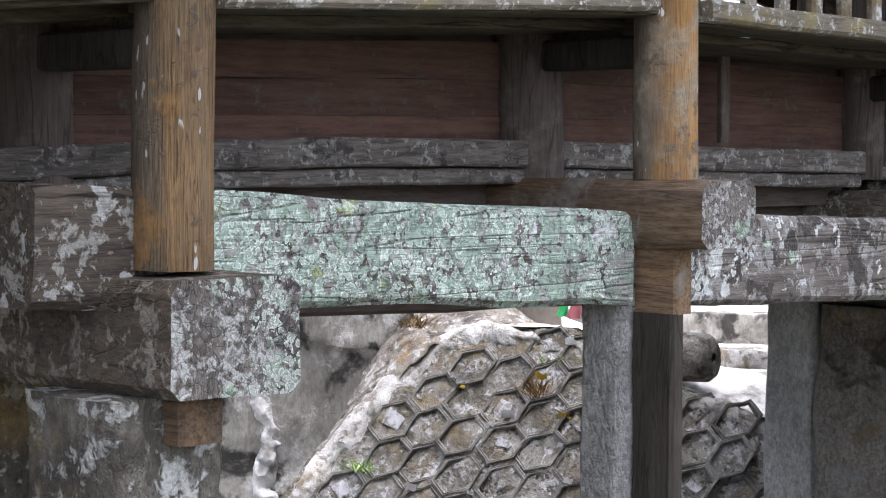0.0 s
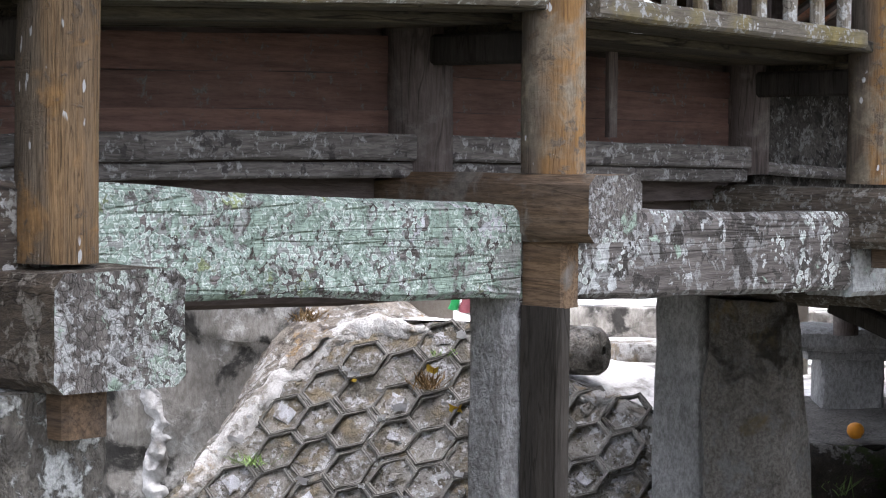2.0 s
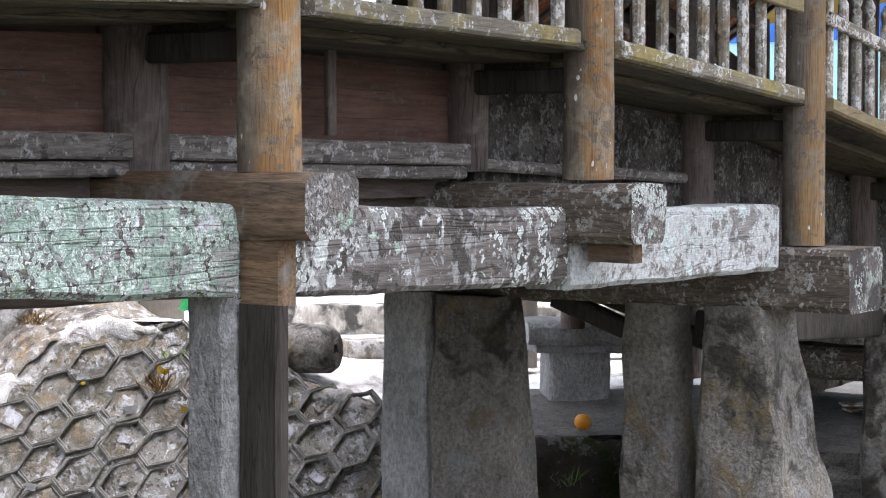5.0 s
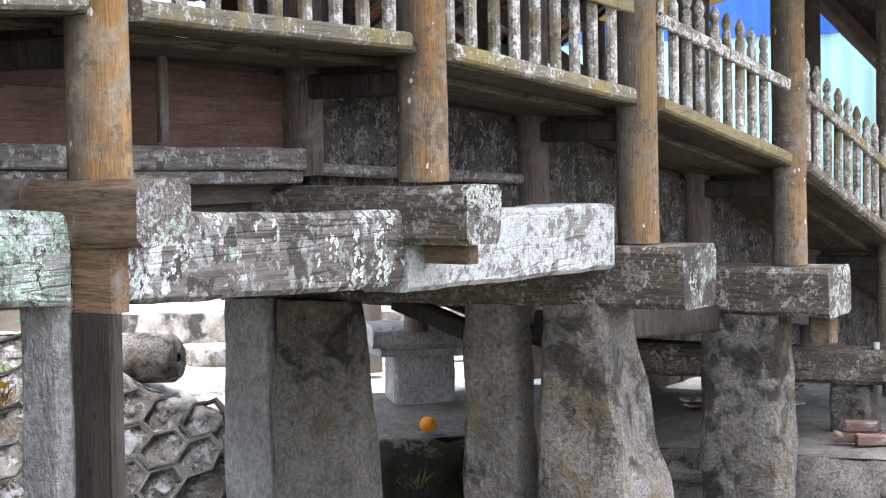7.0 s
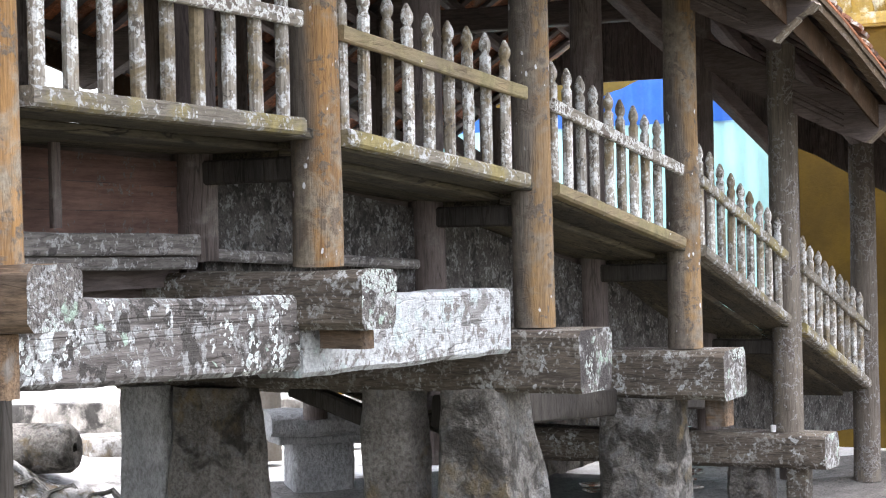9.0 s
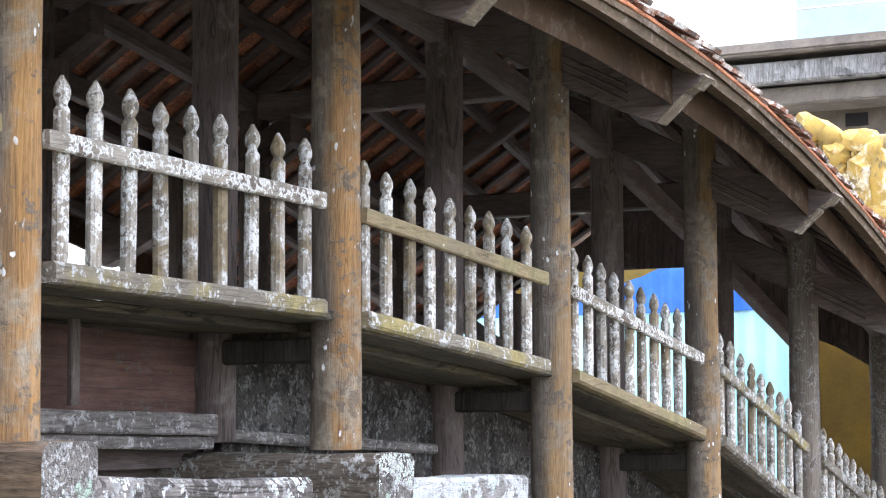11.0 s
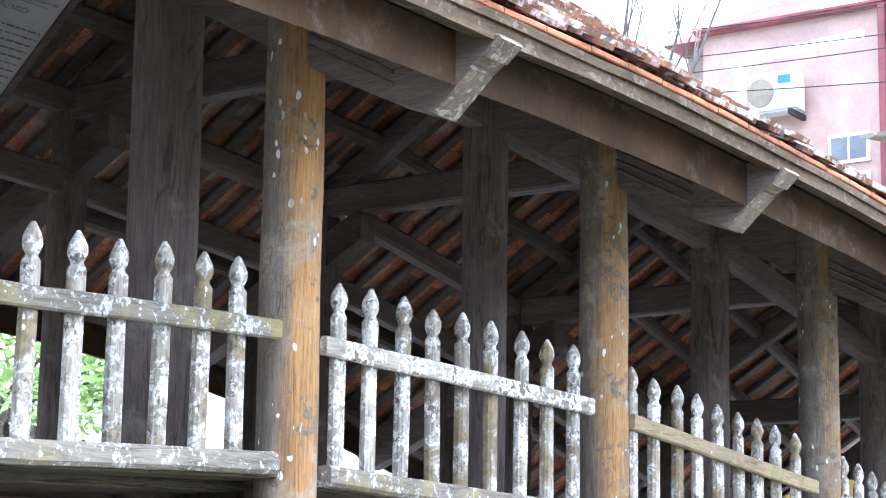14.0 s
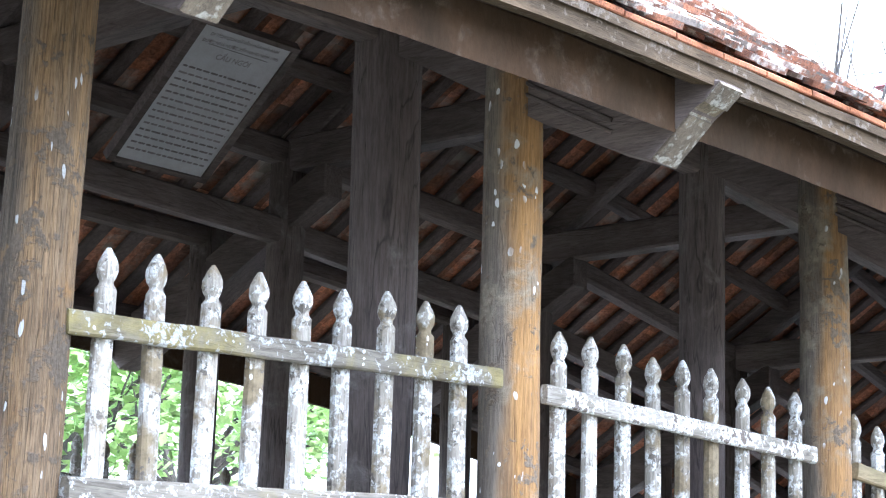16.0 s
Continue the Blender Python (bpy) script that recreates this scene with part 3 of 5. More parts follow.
# ------------------------------------------------------------------ railings
def picket(parent, x, y, z0, z1, seed):
    """Flat picket with a waisted neck and a pointed bud on top."""
    rnd = random.Random(seed)
    bm = bmesh.new()
    prof = [(0, .027), (0.30, .028), (0.60, .027), (0.79, .0275), (0.815, .0265), (0.835, .0185), (0.85, .0175), (0.87, .024), (0.895, .0275), (0.925, .0265), (0.95, .021), (0.975, .014), (1.0, .005)]
    rings = []
    lean = rnd.uniform(-0.008, 0.008)
    for f, w in prof:
        z = z0 + (z1 - z0) * f
        c = Vector((x + lean * f, y, z))
        t = 0.02 if f < 0.8 else max(0.005, w * 0.8)
        e = w * 0.35
        ring = []
        for px, py in ((-w + e, -t), (w - e, -t), (w, -t + t * .5), (w, t - t * .5), (w - e, t), (-w + e, t), (-w, t - t * .5), (-w, -t + t * .5)):
            p = c + Vector((px, py, 0))
            ring.append(bm.verts.new(p + wob(p, 20, 0.0025, seed)))
        rings.append(ring)
    for r0, r1 in zip(rings, rings[1:]):
        for k in range(8):
            bm.faces.new((r0[k], r0[(k + 1) % 8], r1[(k + 1) % 8], r1[k]))
    bm.faces.new(rings[0][::-1])
    bm.faces.new(rings[-1])
    return part("picket", bm, M_PICKET, parent)


for i in range(len(POST_X) - 1):
    x0, x1 = POST_X[i] + 0.085, POST_X[i + 1] - 0.1
    za, zb = RAIL_Z[i] - 0.012, RAIL_Z[i + 1] + 0.012
    for y, near in ((Y_OUT - 0.074, True), (2 * Y_MID - Y_OUT + 0.074, False)):
        rl = holder("railing", ((x0 + x1) / 2, y, min(za, zb)), "weathered picket railing with bud-topped pales" if near else "picket railing on the far side of the bridge", "railing", "railings between posts")
        xe = x1 - (0.07 if i == 1 else 0.15)
        ze_ = za + (zb - za) * (xe - x0) / (x1 - x0)
        part("bottom_rail", bar((x0, y, za - 0.033), (xe, y, ze_ - 0.033), 0.075, 0.066, n=10, amp=0.004, seed=i), M_RAIL_OCHRE if i == 4 else M_RAIL, rl, "lichened bottom rail")
        part("top_rail", bar((x0 - 0.03, y - 0.018, za + 0.375), (xe, y - 0.018, ze_ + 0.375), 0.03, 0.062, n=10, amp=0.004, seed=i + 20, bevel=0.006), (M_RAIL, M_RAIL, M_RAIL_WHITE, M_RAIL_OCHRE, M_RAIL_WHITE, M_RAIL, M_RAIL)[i], rl, ("lichened ochre top rail", "lichened ochre top rail", "white flaking top rail", "plain ochre top rail", "white flaking top rail", "grey top rail", "grey top rail")[i])
        for k in range(9):
            x = PALES[i][0] + (PALES[i][1] - PALES[i][0]) * k / 8 + random.Random(i * 31 + k).uniform(-0.012, 0.012)
            f = (x - x0) / (x1 - x0)
            zz = za + (zb - za) * f
            picket(rl, x, y + 0.014, zz - 0.002, zz + (0.585 if i == 1 else 0.60) + random.Random(i * 9 + k).uniform(-0.01, 0.01), i * 20 + k)

# ------------------------------------------------------------------ deck
for i in range(len(POST_X) - 1):
    xa, xb = POST_X[i], POST_X[i + 1]
    za, zb = RAIL_Z[i] - 0.078, RAIL_Z[i + 1] - 0.055
    for j, (ya, yb) in enumerate(((3.81, 4.02), (4.03, 4.22), (4.23, 4.41), (4.43, 5.05), (5.06, 5.67), (5.68, 6.3), (6.31, 6.9), (6.92, 7.5))):
        thing("deck_board", bar((xa, (ya + yb) / 2, za - 0.02 + (0.036 if j == 0 else 0)), (xb + 0.004, (ya + yb) / 2, zb - 0.02 + (0.036 if j == 0 else 0)), yb - ya + 0.012, 0.044 if j == 0 else 0.036, n=6, amp=0.003, seed=i * 8 + j, bevel=0.006), M_DECK,
              "mossy brown deck board of the bridge floor", "board", "deck boards")
    # added, not a known part: stops bright sky showing through under the deck
    thing("skirt_board", bar((xa, 6.95, za - 0.30), (xb, 6.95, zb - 0.30), 0.03, 0.52, n=4, amp=0.002, seed=i), M_DECK, "skirt board added on the far side to block the sky", "board", "skirt boards")
    # joist under the deck at each frame
    thing("floor_joist", bar((xa, 3.9, za - 0.09), (xa, 7.45, za - 0.09), 0.1, 0.1, n=8, amp=0.005, seed=i, bevel=0.01), M_PIERWOOD, "dark square floor joist under the deck", "joist", "floor joists")

# ------------------------------------------------------------------ side panels between the inner columns
for i in range(1, 7):
    xa, xb = POST_X[i] + 0.08, POST_X[i + 1] - 0.08 if i < 6 else 16.4
    za, zb = RAIL_Z[i] - 0.12, RAIL_Z[i + 1] - 0.12
    wood = i < 3
    pl = 1.6 if wood else (1.38 if i == 3 else BASE_Z[i + 1] + 0.12)
    pr = 1.6 if wood else (1.30 if i == 3 else BASE_Z[i + 1] + 0.0)

    if i > 4:
        pl, pr = (0.56, 0.26) if i == 5 else (0.1, -0.1)
    kind_label = "red-brown weathered timber side panel" if wood else "grey lichened cement side panel"
    panel = holder("side_panel", ((xa + xb) / 2, Y_IN + 0.02, min(pl, pr)), kind_label, "panel", "side panels under the deck")
    rows_ = 3 if wood else 1
    for r in range(rows_):
        def sheet(u, v, r=r):
            x = xa + (xb - xa) * u
            lo, hi = pl + (pr - pl) * u, za + (zb - za) * u
            f0, f1 = r / rows_, (r + 1) / rows_ - (0.004 if r < rows_ - 1 else 0)
            p = Vector((x, Y_IN + 0.02 + 0.003 * (r % 2), lo + (hi - lo) * (f0 + (f1 - f0) * v)))
            return p + wob(p, 3, 0.004, 3 + r)
        bm = grid(14, 4, sheet)
        bmesh.ops.solidify(bm, geom=bm.faces[:], thickness=0.03)
        part("board" if wood else "cement_slab", bm, M_PANEL if wood else M_WALL_PANEL, panel)
    if i < 5:
        # dark board added behind the panel to stop daylight showing through its seams
        part("backing", box(xa - 0.05, xb + 0.05, Y_IN + 0.062, Y_IN + 0.085, min(pl, pr) - 0.2, max(za, zb) + 0.02), M_DARK, panel)

# ------------------------------------------------------------------ planks under the panels
for i in (1, 2):
    xa, xb = POST_X[i] + (-0.3 if i == 1 else 0.05), POST_X[i + 1] - 0.1
    for k, (lo, hi, yy) in enumerate(((1.555, 1.64, 4.36), (1.50, 1.55, 4.38))):
        thing("sill_plank", bar((xa, yy, (lo + hi) / 2 - 0.035 * (i == 1)), (xb, yy, (lo + hi) / 2 - (0.03 if i == 2 else 0.0)), 0.05, hi - lo, n=14, amp=0.006, freq=4, seed=k + i * 5, bow=0.02 if i == 1 else 0.0, bevel=0.008),
              M_PLANK, "cracked grey weathered sill plank", "plank", "sill planks")
thing("sill_plank", bar((6.8, 4.39, 1.525), (8.55, 4.39, 1.45), 0.04, 0.05, n=10, amp=0.004, seed=8), M_PLANK, "pale grey sill plank", "plank", "sill planks")
thing("cover_strip", bar((5.75, 4.36, 1.64), (5.75, 4.36, 2.0), 0.05, 0.025, n=6, amp=0.001, up=(0, 1, 0), bevel=0.005), M_INNER, "thin grey upright cover strip on a panel", "strip")

# ------------------------------------------------------------------ cross beams on the piers
GB = "cross beams over the piers"
CROSS = [
    # x, width, top, bottom, front end y, material, label
    (1.0, 0.3, 1.25, 1.0, 3.6, M_CROSS_GREY, "grey lichened timber cross beam"),
    (2.9, 0.385, 1.312, 1.03, 3.60, M_CROSS_WORN, "massive worn cross beam with lichened end grain"),
    (4.79, 0.27, 1.522, 1.315, 3.61, M_CROSS, "brown timber cross beam with lichened end"),
    (6.73, 0.275, 1.455, 1.225, 3.58, M_CROSS_GREY, "dark grey timber cross beam with lichened end"),
    (8.75, 0.40, 1.127, 0.83, 3.54, M_CROSS_GREY, "thick grey lichened cross beam"),
    (10.79, 0.38, 0.905, 0.63, 3.55, M_CROSS_GREY, "grey cross beam with rounded white end"),
    (12.70, 0.32, 0.245, 0.02, 3.56, M_CROSS_GREY, "mossy grey cross beam near the abutment"),
]
for k, (x, w, top, bot, ye, mt, label) in enumerate(CROSS):
    bm = bar((x, ye, (top + bot) / 2), (x, 7.75 if k < 6 else 6.0, (top + bot) / 2), w, top - bot, n=30, amp=0.010, freq=3.5, seed=k + 40, bevel=0.03, mat_cap=1)
    thing("cross_beam", bm, [mt, M_END], label, "beam", GB)

# ------------------------------------------------------------------ long beams between the piers
GL = "long beams along the bridge"
LONG = [
    (2.525, 2.87, 1.384, 1.372, 0.285, M_BEAM_BROWN, "brown beam end with pale lichen crust beside a post", 3.87),
    (2.874, 4.66, 1.372, 1.28, 0.285, M_BEAM, "long beam crusted with mint green lichen", 3.87),
    (4.70, 6.62, 1.27, 1.213, 0.292, M_BEAM_GREY, "grey cracked long beam with white and mint lichen", 3.87),
    (6.63, 8.50, 1.195, 1.178, 0.31, M_BEAM_PALE, "long beam with a pale lichen coat", 3.87),
]
for k, (xa, xb, z0, z1, h, mt, label, yf) in enumerate(LONG):
    for yy in (yf + 0.11, 2 * Y_MID - yf - 0.11):
        thing("long_beam", bar((xa, yy, z0), (xb, yy, z1), 0.22, h, n=34, amp=0.010, freq=3.0, seed=k + 70, bevel=0.02), mt, label, "beam", GL)
# inner beams made deep and dark to fill the shaded gap below the planks
for k, yy in enumerate((4.7, 5.67, 6.6)):
    thing("long_beam", bar((2.9, yy, 1.36), (8.6, yy, 1.2), 0.2, 0.46, n=20, amp=0.01, seed=k), M_DARK, "dark inner long beam, deepened to stand in for shade below the floor", "beam", GL)
thing("long_beam", bar((8.7, 4.3, 0.72), (12.6, 4.3, 0.5), 0.2, 0.16, n=20, amp=0.01, seed=91), M_PIERWOOD, "dark lower long beam over the stone piers", "beam", GL)

# block and post under the second cross beam
GK = "timber packing blocks"
for k, (x, y, z0, z1, w, d) in enumerate(((4.74, 3.818, 1.115, 1.312, 0.085, 0.17), (10.82, 3.66, 0.47, 0.628, 0.13, 0.13), (2.845, 3.72, 0.92, 1.028, 0.13, 0.12), (6.75, 3.74, 1.15, 1.222, 0.1, 0.2))):
    thing("timber_block", bar((x, y, z0), (x, y, z1), w, d, n=5, amp=0.004, seed=5 + k, up=(0, 1, 0)), M_CROSS, "square brown timber block under a cross beam", "block", GK)

# ------------------------------------------------------------------ piers
GS = "piers under the bridge"


def pier(x0, x1, y0, y1, z0, z1, mt, label, seed, flare=0.12, amp=0.03, tilt=0.0):
    bm = bmesh.new()
    loft(bm, ((x0 + x1) / 2 - tilt, (y0 + y1) / 2 - flare * 0.4, z0), ((x0 + x1) / 2, (y0 + y1) / 2, z1), (x1 - x0) + flare, (y1 - y0) + flare, n=26, amp=amp, freq=3.2, seed=seed, up=(0, 1, 0),
         w2=x1 - x0, h2=y1 - y0, bevel=0.03)
    return thing("pier", bm, mt, label, "pier", GS)


pier(2.63, 2.98, 3.73, 4.1, -1.31, 1.04, M_STONE_CRUST, "massive mottled stone pier", 1, 0.03, 0.02)
# added pier: stands in for the black shadow left of the first one
pier(3.05, 3.58, 5.3, 5.7, -1.31, 1.13, M_STONE_CRUST, "mottled stone pier added to darken the gap behind the first", 11, 0.03, 0.02)
pier(4.645, 4.85, 3.905, 4.09, -1.31, 1.2, M_CONC, "slender rough grey cement pier", 2, 0.02, 0.008)
thing("pier_post", bar((4.715, 3.8175, -1.31), (4.715, 3.8175, 1.114), 0.06, 0.165, n=14, amp=0.005, seed=4, up=(0, 1, 0)), M_PIERWOOD, "dark timber post set against a cement pier", "post")
pier(8.53, 8.78, 5.87, 6.19, -1.31, 0.835, M_CONC, "slender rough grey cement pier", 3, 0.065, 0.012)
pier(8.51, 8.78, 5.43, 5.84, -1.31, 0.835, M_STONE, "rough brown stone pier flaring downward", 4, 0.20, 0.028)
pier(8.58, 8.80, 4.48, 4.75, -1.31, 0.90, M_STONE, "rough brown stone pier", 5, 0.12, 0.03)
pier(8.57, 8.95, 3.97, 4.30, -1.31, 0.84, M_STONE, "broad rough stone pier with a pale edge", 6, 0.36, 0.03)
pier(10.60, 10.86, 3.87, 4.32, -1.31, 0.635, M_STONE, "broad chiselled grey stone pier", 7, 0.06, 0.03)
pier(12.60, 12.85, 4.0, 4.25, -0.32, 0.04, M_STONE, "short stone pier on the abutment", 8, 0.04, 0.02)
thing("timber_block", bar((12.75, 3.8, -0.32), (12.75, 3.8, 0.03), 0.14, 0.14, n=4, amp=0.004, seed=12, up=(0, 1, 0)), M_CROSS_GREY, "mossy upright timber block on the abutment", "block")
for k, (x, z) in enumerate(((2.9, 1.03), (10.79, 0.63))):
    pier(x - 0.14, x + 0.14, 6.95, 7.25, -1.31, z + 0.01, M_STONE, "rough stone pier on the far side", 20 + k, 0.1, 0.02)

thing("stone_slab", bar((8.45, 6.28, 0.86), (8.80, 5.84, 0.86), 0.3, 0.035, n=6, amp=0.006, seed=51, bevel=0.008), M_STONE, "thin stone slab laid over a cement pier", "slab")
thing("brace", bar((8.68, 5.18, 0.83), (8.68, 4.74, 0.68), 0.1, 0.09, n=8, amp=0.006, seed=66), M_PIERWOOD, "dark bent timber brace beside a stone pier", "brace")

# ------------------------------------------------------------------ roof frame
GR = "sloping bracket beams under the eaves"


def bracket_beam(x, ze, fy, seed):
    """Sloping beam with an oblique carved end and a curled nose, which take the second material."""
    bm = bmesh.new()
    outline = [(4.75, 1.775), (4.2, 1.488), (3.7, 1.215), (3.45, 1.095), (3.28, 1.03), (3.132, 1.165), (3.08, 1.187), (3.03, 1.238), (3.09, 1.255), (3.2, 1.27), (3.7, 1.44), (4.2, 1.70), (4.75, 1.965)]
    pair = []
    for sx in (-0.0625, 0.0625):
        ring = []
        for y, z in outline:
            q = Vector((x + sx, fy(y), ze + z))
            ring.append(bm.verts.new(q + wob(q, 6, 0.004, seed)))
        pair.append(ring)
    n = len(outline)
    bm.faces.new(pair[0])
    bm.faces.new(pair[1][::-1])
    for k in range(n):
        f = bm.faces.new((pair[0][k], pair[1][k], pair[1][(k + 1) % n], pair[0][(k + 1) % n]))
        f.material_index = 1 if k in (4, 5, 6) else 0
    bmesh.ops.bevel(bm, geom=[e for e in bm.edges], offset=0.006, segments=1, affect="EDGES")
    return bm


for i, x in enumerate(POST_X[:-1]):
    for side in (0, 1):
        fy = (lambda y: y) if side == 0 else (lambda y: 2 * Y_MID - y)
        ze = eave_lift(x)
        # bracket beam from the inner column down to the carved eave end
        bk = holder("eave_bracket", (x, fy(3.2), ze + 1.0), "carved dark timber eave bracket with a pale end", "bracket", GR)
        part("beam", bracket_beam(x, ze, fy, i), [M_DARK_Y, M_BRACKET], bk, "carved bracket beam with a pale chamfered end", smooth=False)
        part("carved_end", bar((x, fy(3.272), ze + 1.033), (x, fy(3.140), ze + 1.153), 0.117, 0.018, n=4, amp=0.002, seed=i + 3, bevel=0.005), M_BRACKET, bk, "pale carved end plate")
        part("nose", bar((x, fy(3.085), ze + 1.184), (x, fy(3.030), ze + 1.232), 0.117, 0.022, n=3, amp=0.002, seed=i + 6, bevel=0.007), M_BRACKET, bk, "pale curled nose")
        if side == 0:
            for g in range(3):
                part("carving", bar((x - 0.063, 3.92 - 0.05 * g, ze + 1.40 + 0.012 * g), (x - 0.063, 3.42, ze + 1.14 + 0.038 * g), 0.016, 0.014, n=5, amp=0.002, seed=g, bevel=0.004), M_DARK_Y, bk)
            for g in range(4):
                yk, zk = 3.257 - 0.034 * g, ze + 1.046 + 0.031 * g
                part("fret", bar((x - 0.045 + 0.02 * (g % 2), yk - 0.004, zk), (x + 0.045 - 0.02 * (g % 2), yk - 0.004, zk), 0.012, 0.010, n=1, amp=0.001, bevel=0.003), M_BRACKET, bk)
        thing("rafter_beam", bar((x, fy(4.35), ze + 2.0), (x, fy(5.66), ze + 2.78), 0.10, 0.13, n=6, amp=0.004, seed=i + 13), M_DARK_Y, "dark sloping rafter beam", "beam", "rafter beams")
    thing("tie_beam", bar((x, Y_IN, eave_lift(x) + 2.02), (x, 2 * Y_MID - Y_IN, eave_lift(x) + 2.02), 0.13, 0.17, n=10, amp=0.004, seed=i + 60), M_DARK_Y, "dark moulded tie beam across the bridge", "beam", "tie beams")
for i in range(len(POST_X) - 1):
    xa, xb = POST_X[i], POST_X[i + 1]
    for j, (y, off, sz) in enumerate(((3.30, -0.10, 0.09), (3.86, -0.10, 0.11), (4.43, -0.10, 0.12), (4.85, -0.07, 0.09), (5.25, -0.07, 0.09), (5.67, -0.06, 0.12), (6.1, -0.07, 0.09), (6.5, -0.07, 0.09), (6.91, -0.1, 0.12), (7.48, -0.1, 0.11), (8.04, -0.1, 0.09))):
        thing("purlin", bar((xa, y, roof_z(xa, y) + off), (xb - 0.004, y, roof_z(xb, y) + off), sz, sz, n=6, amp=0.004, seed=i * 11 + j, round_=False, bevel=0.02), M_DARK, "dark round-edged roof purlin", "purlin", "roof purlins")
    for j, y in enumerate((Y_IN, 2 * Y_MID - Y_IN)):
        thing("head_beam", bar((xa, y, arch(xa) + 1.68), (xb - 0.004, y, arch(xb) + 1.68), 0.09, 0.13, n=6, amp=0.004, seed=i * 3 + j), M_DARK, "dark moulded head beam between columns", "beam", "head beams")

# boarded gable closing the roof space over the last frame
low = [(7.95, 2.2), (7.0, 2.79), (5.25, 2.79), (5.11, 2.70), (4.62, 2.22), (4.33, 2.2), (3.92, 1.96), (3.25, 1.60)]
gable = holder("gable", (14.7, Y_MID, 2.2), "dark boarded gable under the roof end", "gable", kind="structure")
edge_y = 7.9
while edge_y > 3.3:
    ya, yb = edge_y, edge_y - 0.155
    lows = [float(np.interp(-y, [-q[0] for q in low], [q[1] for q in low])) for y in (ya, yb)]
    bm = bmesh.new()
    quad = [(ya, lows[0]), (yb, lows[1]), (yb, roof_z(14.7, yb) - 0.03), (ya, roof_z(14.7, ya) - 0.03)]
    front = [bm.verts.new((14.70, y, z)) for y, z in quad]
    back = [bm.verts.new((14.73, y, z)) for y, z in quad]
    bm.faces.new(front)
    bm.faces.new(back[::-1])
    for k in range(4):
        bm.faces.new((front[k], back[k], back[(k + 1) % 4], front[(k + 1) % 4]))
    part("board", bm, M_INNER, gable, smooth=False)
    edge_y -= 0.16

# rafters (flat battens down the slope)
xs = np.arange(0.6, 16.5, 0.215)
for k, x in enumerate(xs):
    # near slope runs on unseen past the gable, added to shade the gate wall
    for side in ((0, 1) if x < 14.75 else (0,)):
        fy = (lambda y: y) if side == 0 else (lambda y: 2 * Y_MID - y)
        thing("rafter", bar((x, fy(3.12), roof_z(x, fy(3.12)) - 0.015), (x, fy(5.66), roof_z(x, fy(5.66)) - 0.015), 0.085, 0.03, n=4, amp=0.003, seed=k, bevel=0.006), M_DARK_Y, "flat dark rafter batten under the tiles", "rafter", "rafters")

# fascia and eave boards follow the arch
def eave_strip(y0, y1, z0, z1, seed, end=16.55):
    bm = bmesh.new()
    n = 70
    rings = []
    for i in range(n + 1):
        x = 0.5 + (end - 0.5) * i / n
        z = eave_lift(x) + 1.27
        ring = [bm.verts.new(Vector((x, y, z + dz)) + wob((x, y, dz), 2.5, 0.006, seed)) for y, dz in ((y0, z0), (y1, z0 + (0.02 if y1 > y0 else 0)), (y1, z1), (y0, z1))]
        rings.append(ring)
    for r0, r1 in zip(rings, rings[1:]):
        for k in range(4):
            bm.faces.new((r0[k], r0[(k + 1) % 4], r1[(k + 1) % 4], r1[k]))
    bm.faces.new(rings[0][::-1])
    bm.faces.new(rings[-1])
    return bm


for side in (0, 1):
    fy = (lambda y: y) if side == 0 else (lambda y: 2 * Y_MID - y)
    ev = holder("eave", (7.5, fy(3.1), 2.0), "brown timber eave boards along the curved roof edge", "eave", "eaves")
    part("fascia", eave_strip(fy(3.19), fy(3.22), -0.168, 0.0, 1, 14.75 if side else 16.55), M_FASCIA, ev, "broad brown fascia board")
    part("edge_board", eave_strip(fy(3.05), fy(3.13), -0.045, 0.035, 2, 14.75 if side else 16.55), M_EAVE, ev, "grey edge board under the tiles")
    part("bead", eave_strip(fy(3.036), fy(3.05), 0.006, 0.036, 3, 14.75 if side else 16.55), M_EAVE, ev)

# ------------------------------------------------------------------ far bank
def top_edge(s):
    return float(np.interp(s, [-3.08, -1.78, -1.15, -0.63, -0.11, 0.26, 0.95, 1.66, 2.23, 2.85, 3.26, 5.93], [-1.841, -1.425, -0.808, -0.203, 0.259, 0.366, 0.331, -0.073, -0.263, -0.358, -0.536, -0.559]))


def face_d(z):
    return 14.15 + 0.55 * z


def face(u, v):
    s = -3.0 + 9.0 * u
    z = -1.9 + (top_edge(s) + 0.06 * min(1.0, max(0.0, (0.1 - s) / 0.4)) + 1.9) * v
    p = bank(s, face_d(z), z)
    return p + wob(p, 2.5, 0.05, 5) + wob(p, 11, 0.02, 6)


EMB = thing("embankment", grid(150, 50, face), [M_FILL], "sloping bank paved with concrete hexagons and rubble mortar", "embankment", kind="structure")
# damp soil under the right-hand end of the bank
thing("soil_bank", grid(30, 14, lambda u, v: (lambda p: p + wob(p, 6, 0.06, 3))(bank(2.75 + 3.0 * u, 12.95 + 0.42 * v, -1.9 + (1.44 + 0.03 * math.sin(9 * u)) * min(1, v * 1.2)))), M_SOIL, "dark damp soil heap with weeds", "soil", kind="structure")


def plaza_z(s, d):
    e = top_edge(s)
    flat = float(np.interp(s, [0.71, 1.54, 2.73, 3.44], [0.295, -0.002, -0.037, -0.298]))
    k = min(1.0, max(0.0, (d - face_d(e)) / 0.9))
    k = k * k * (3 - 2 * k)
    return e + (flat - e) * k


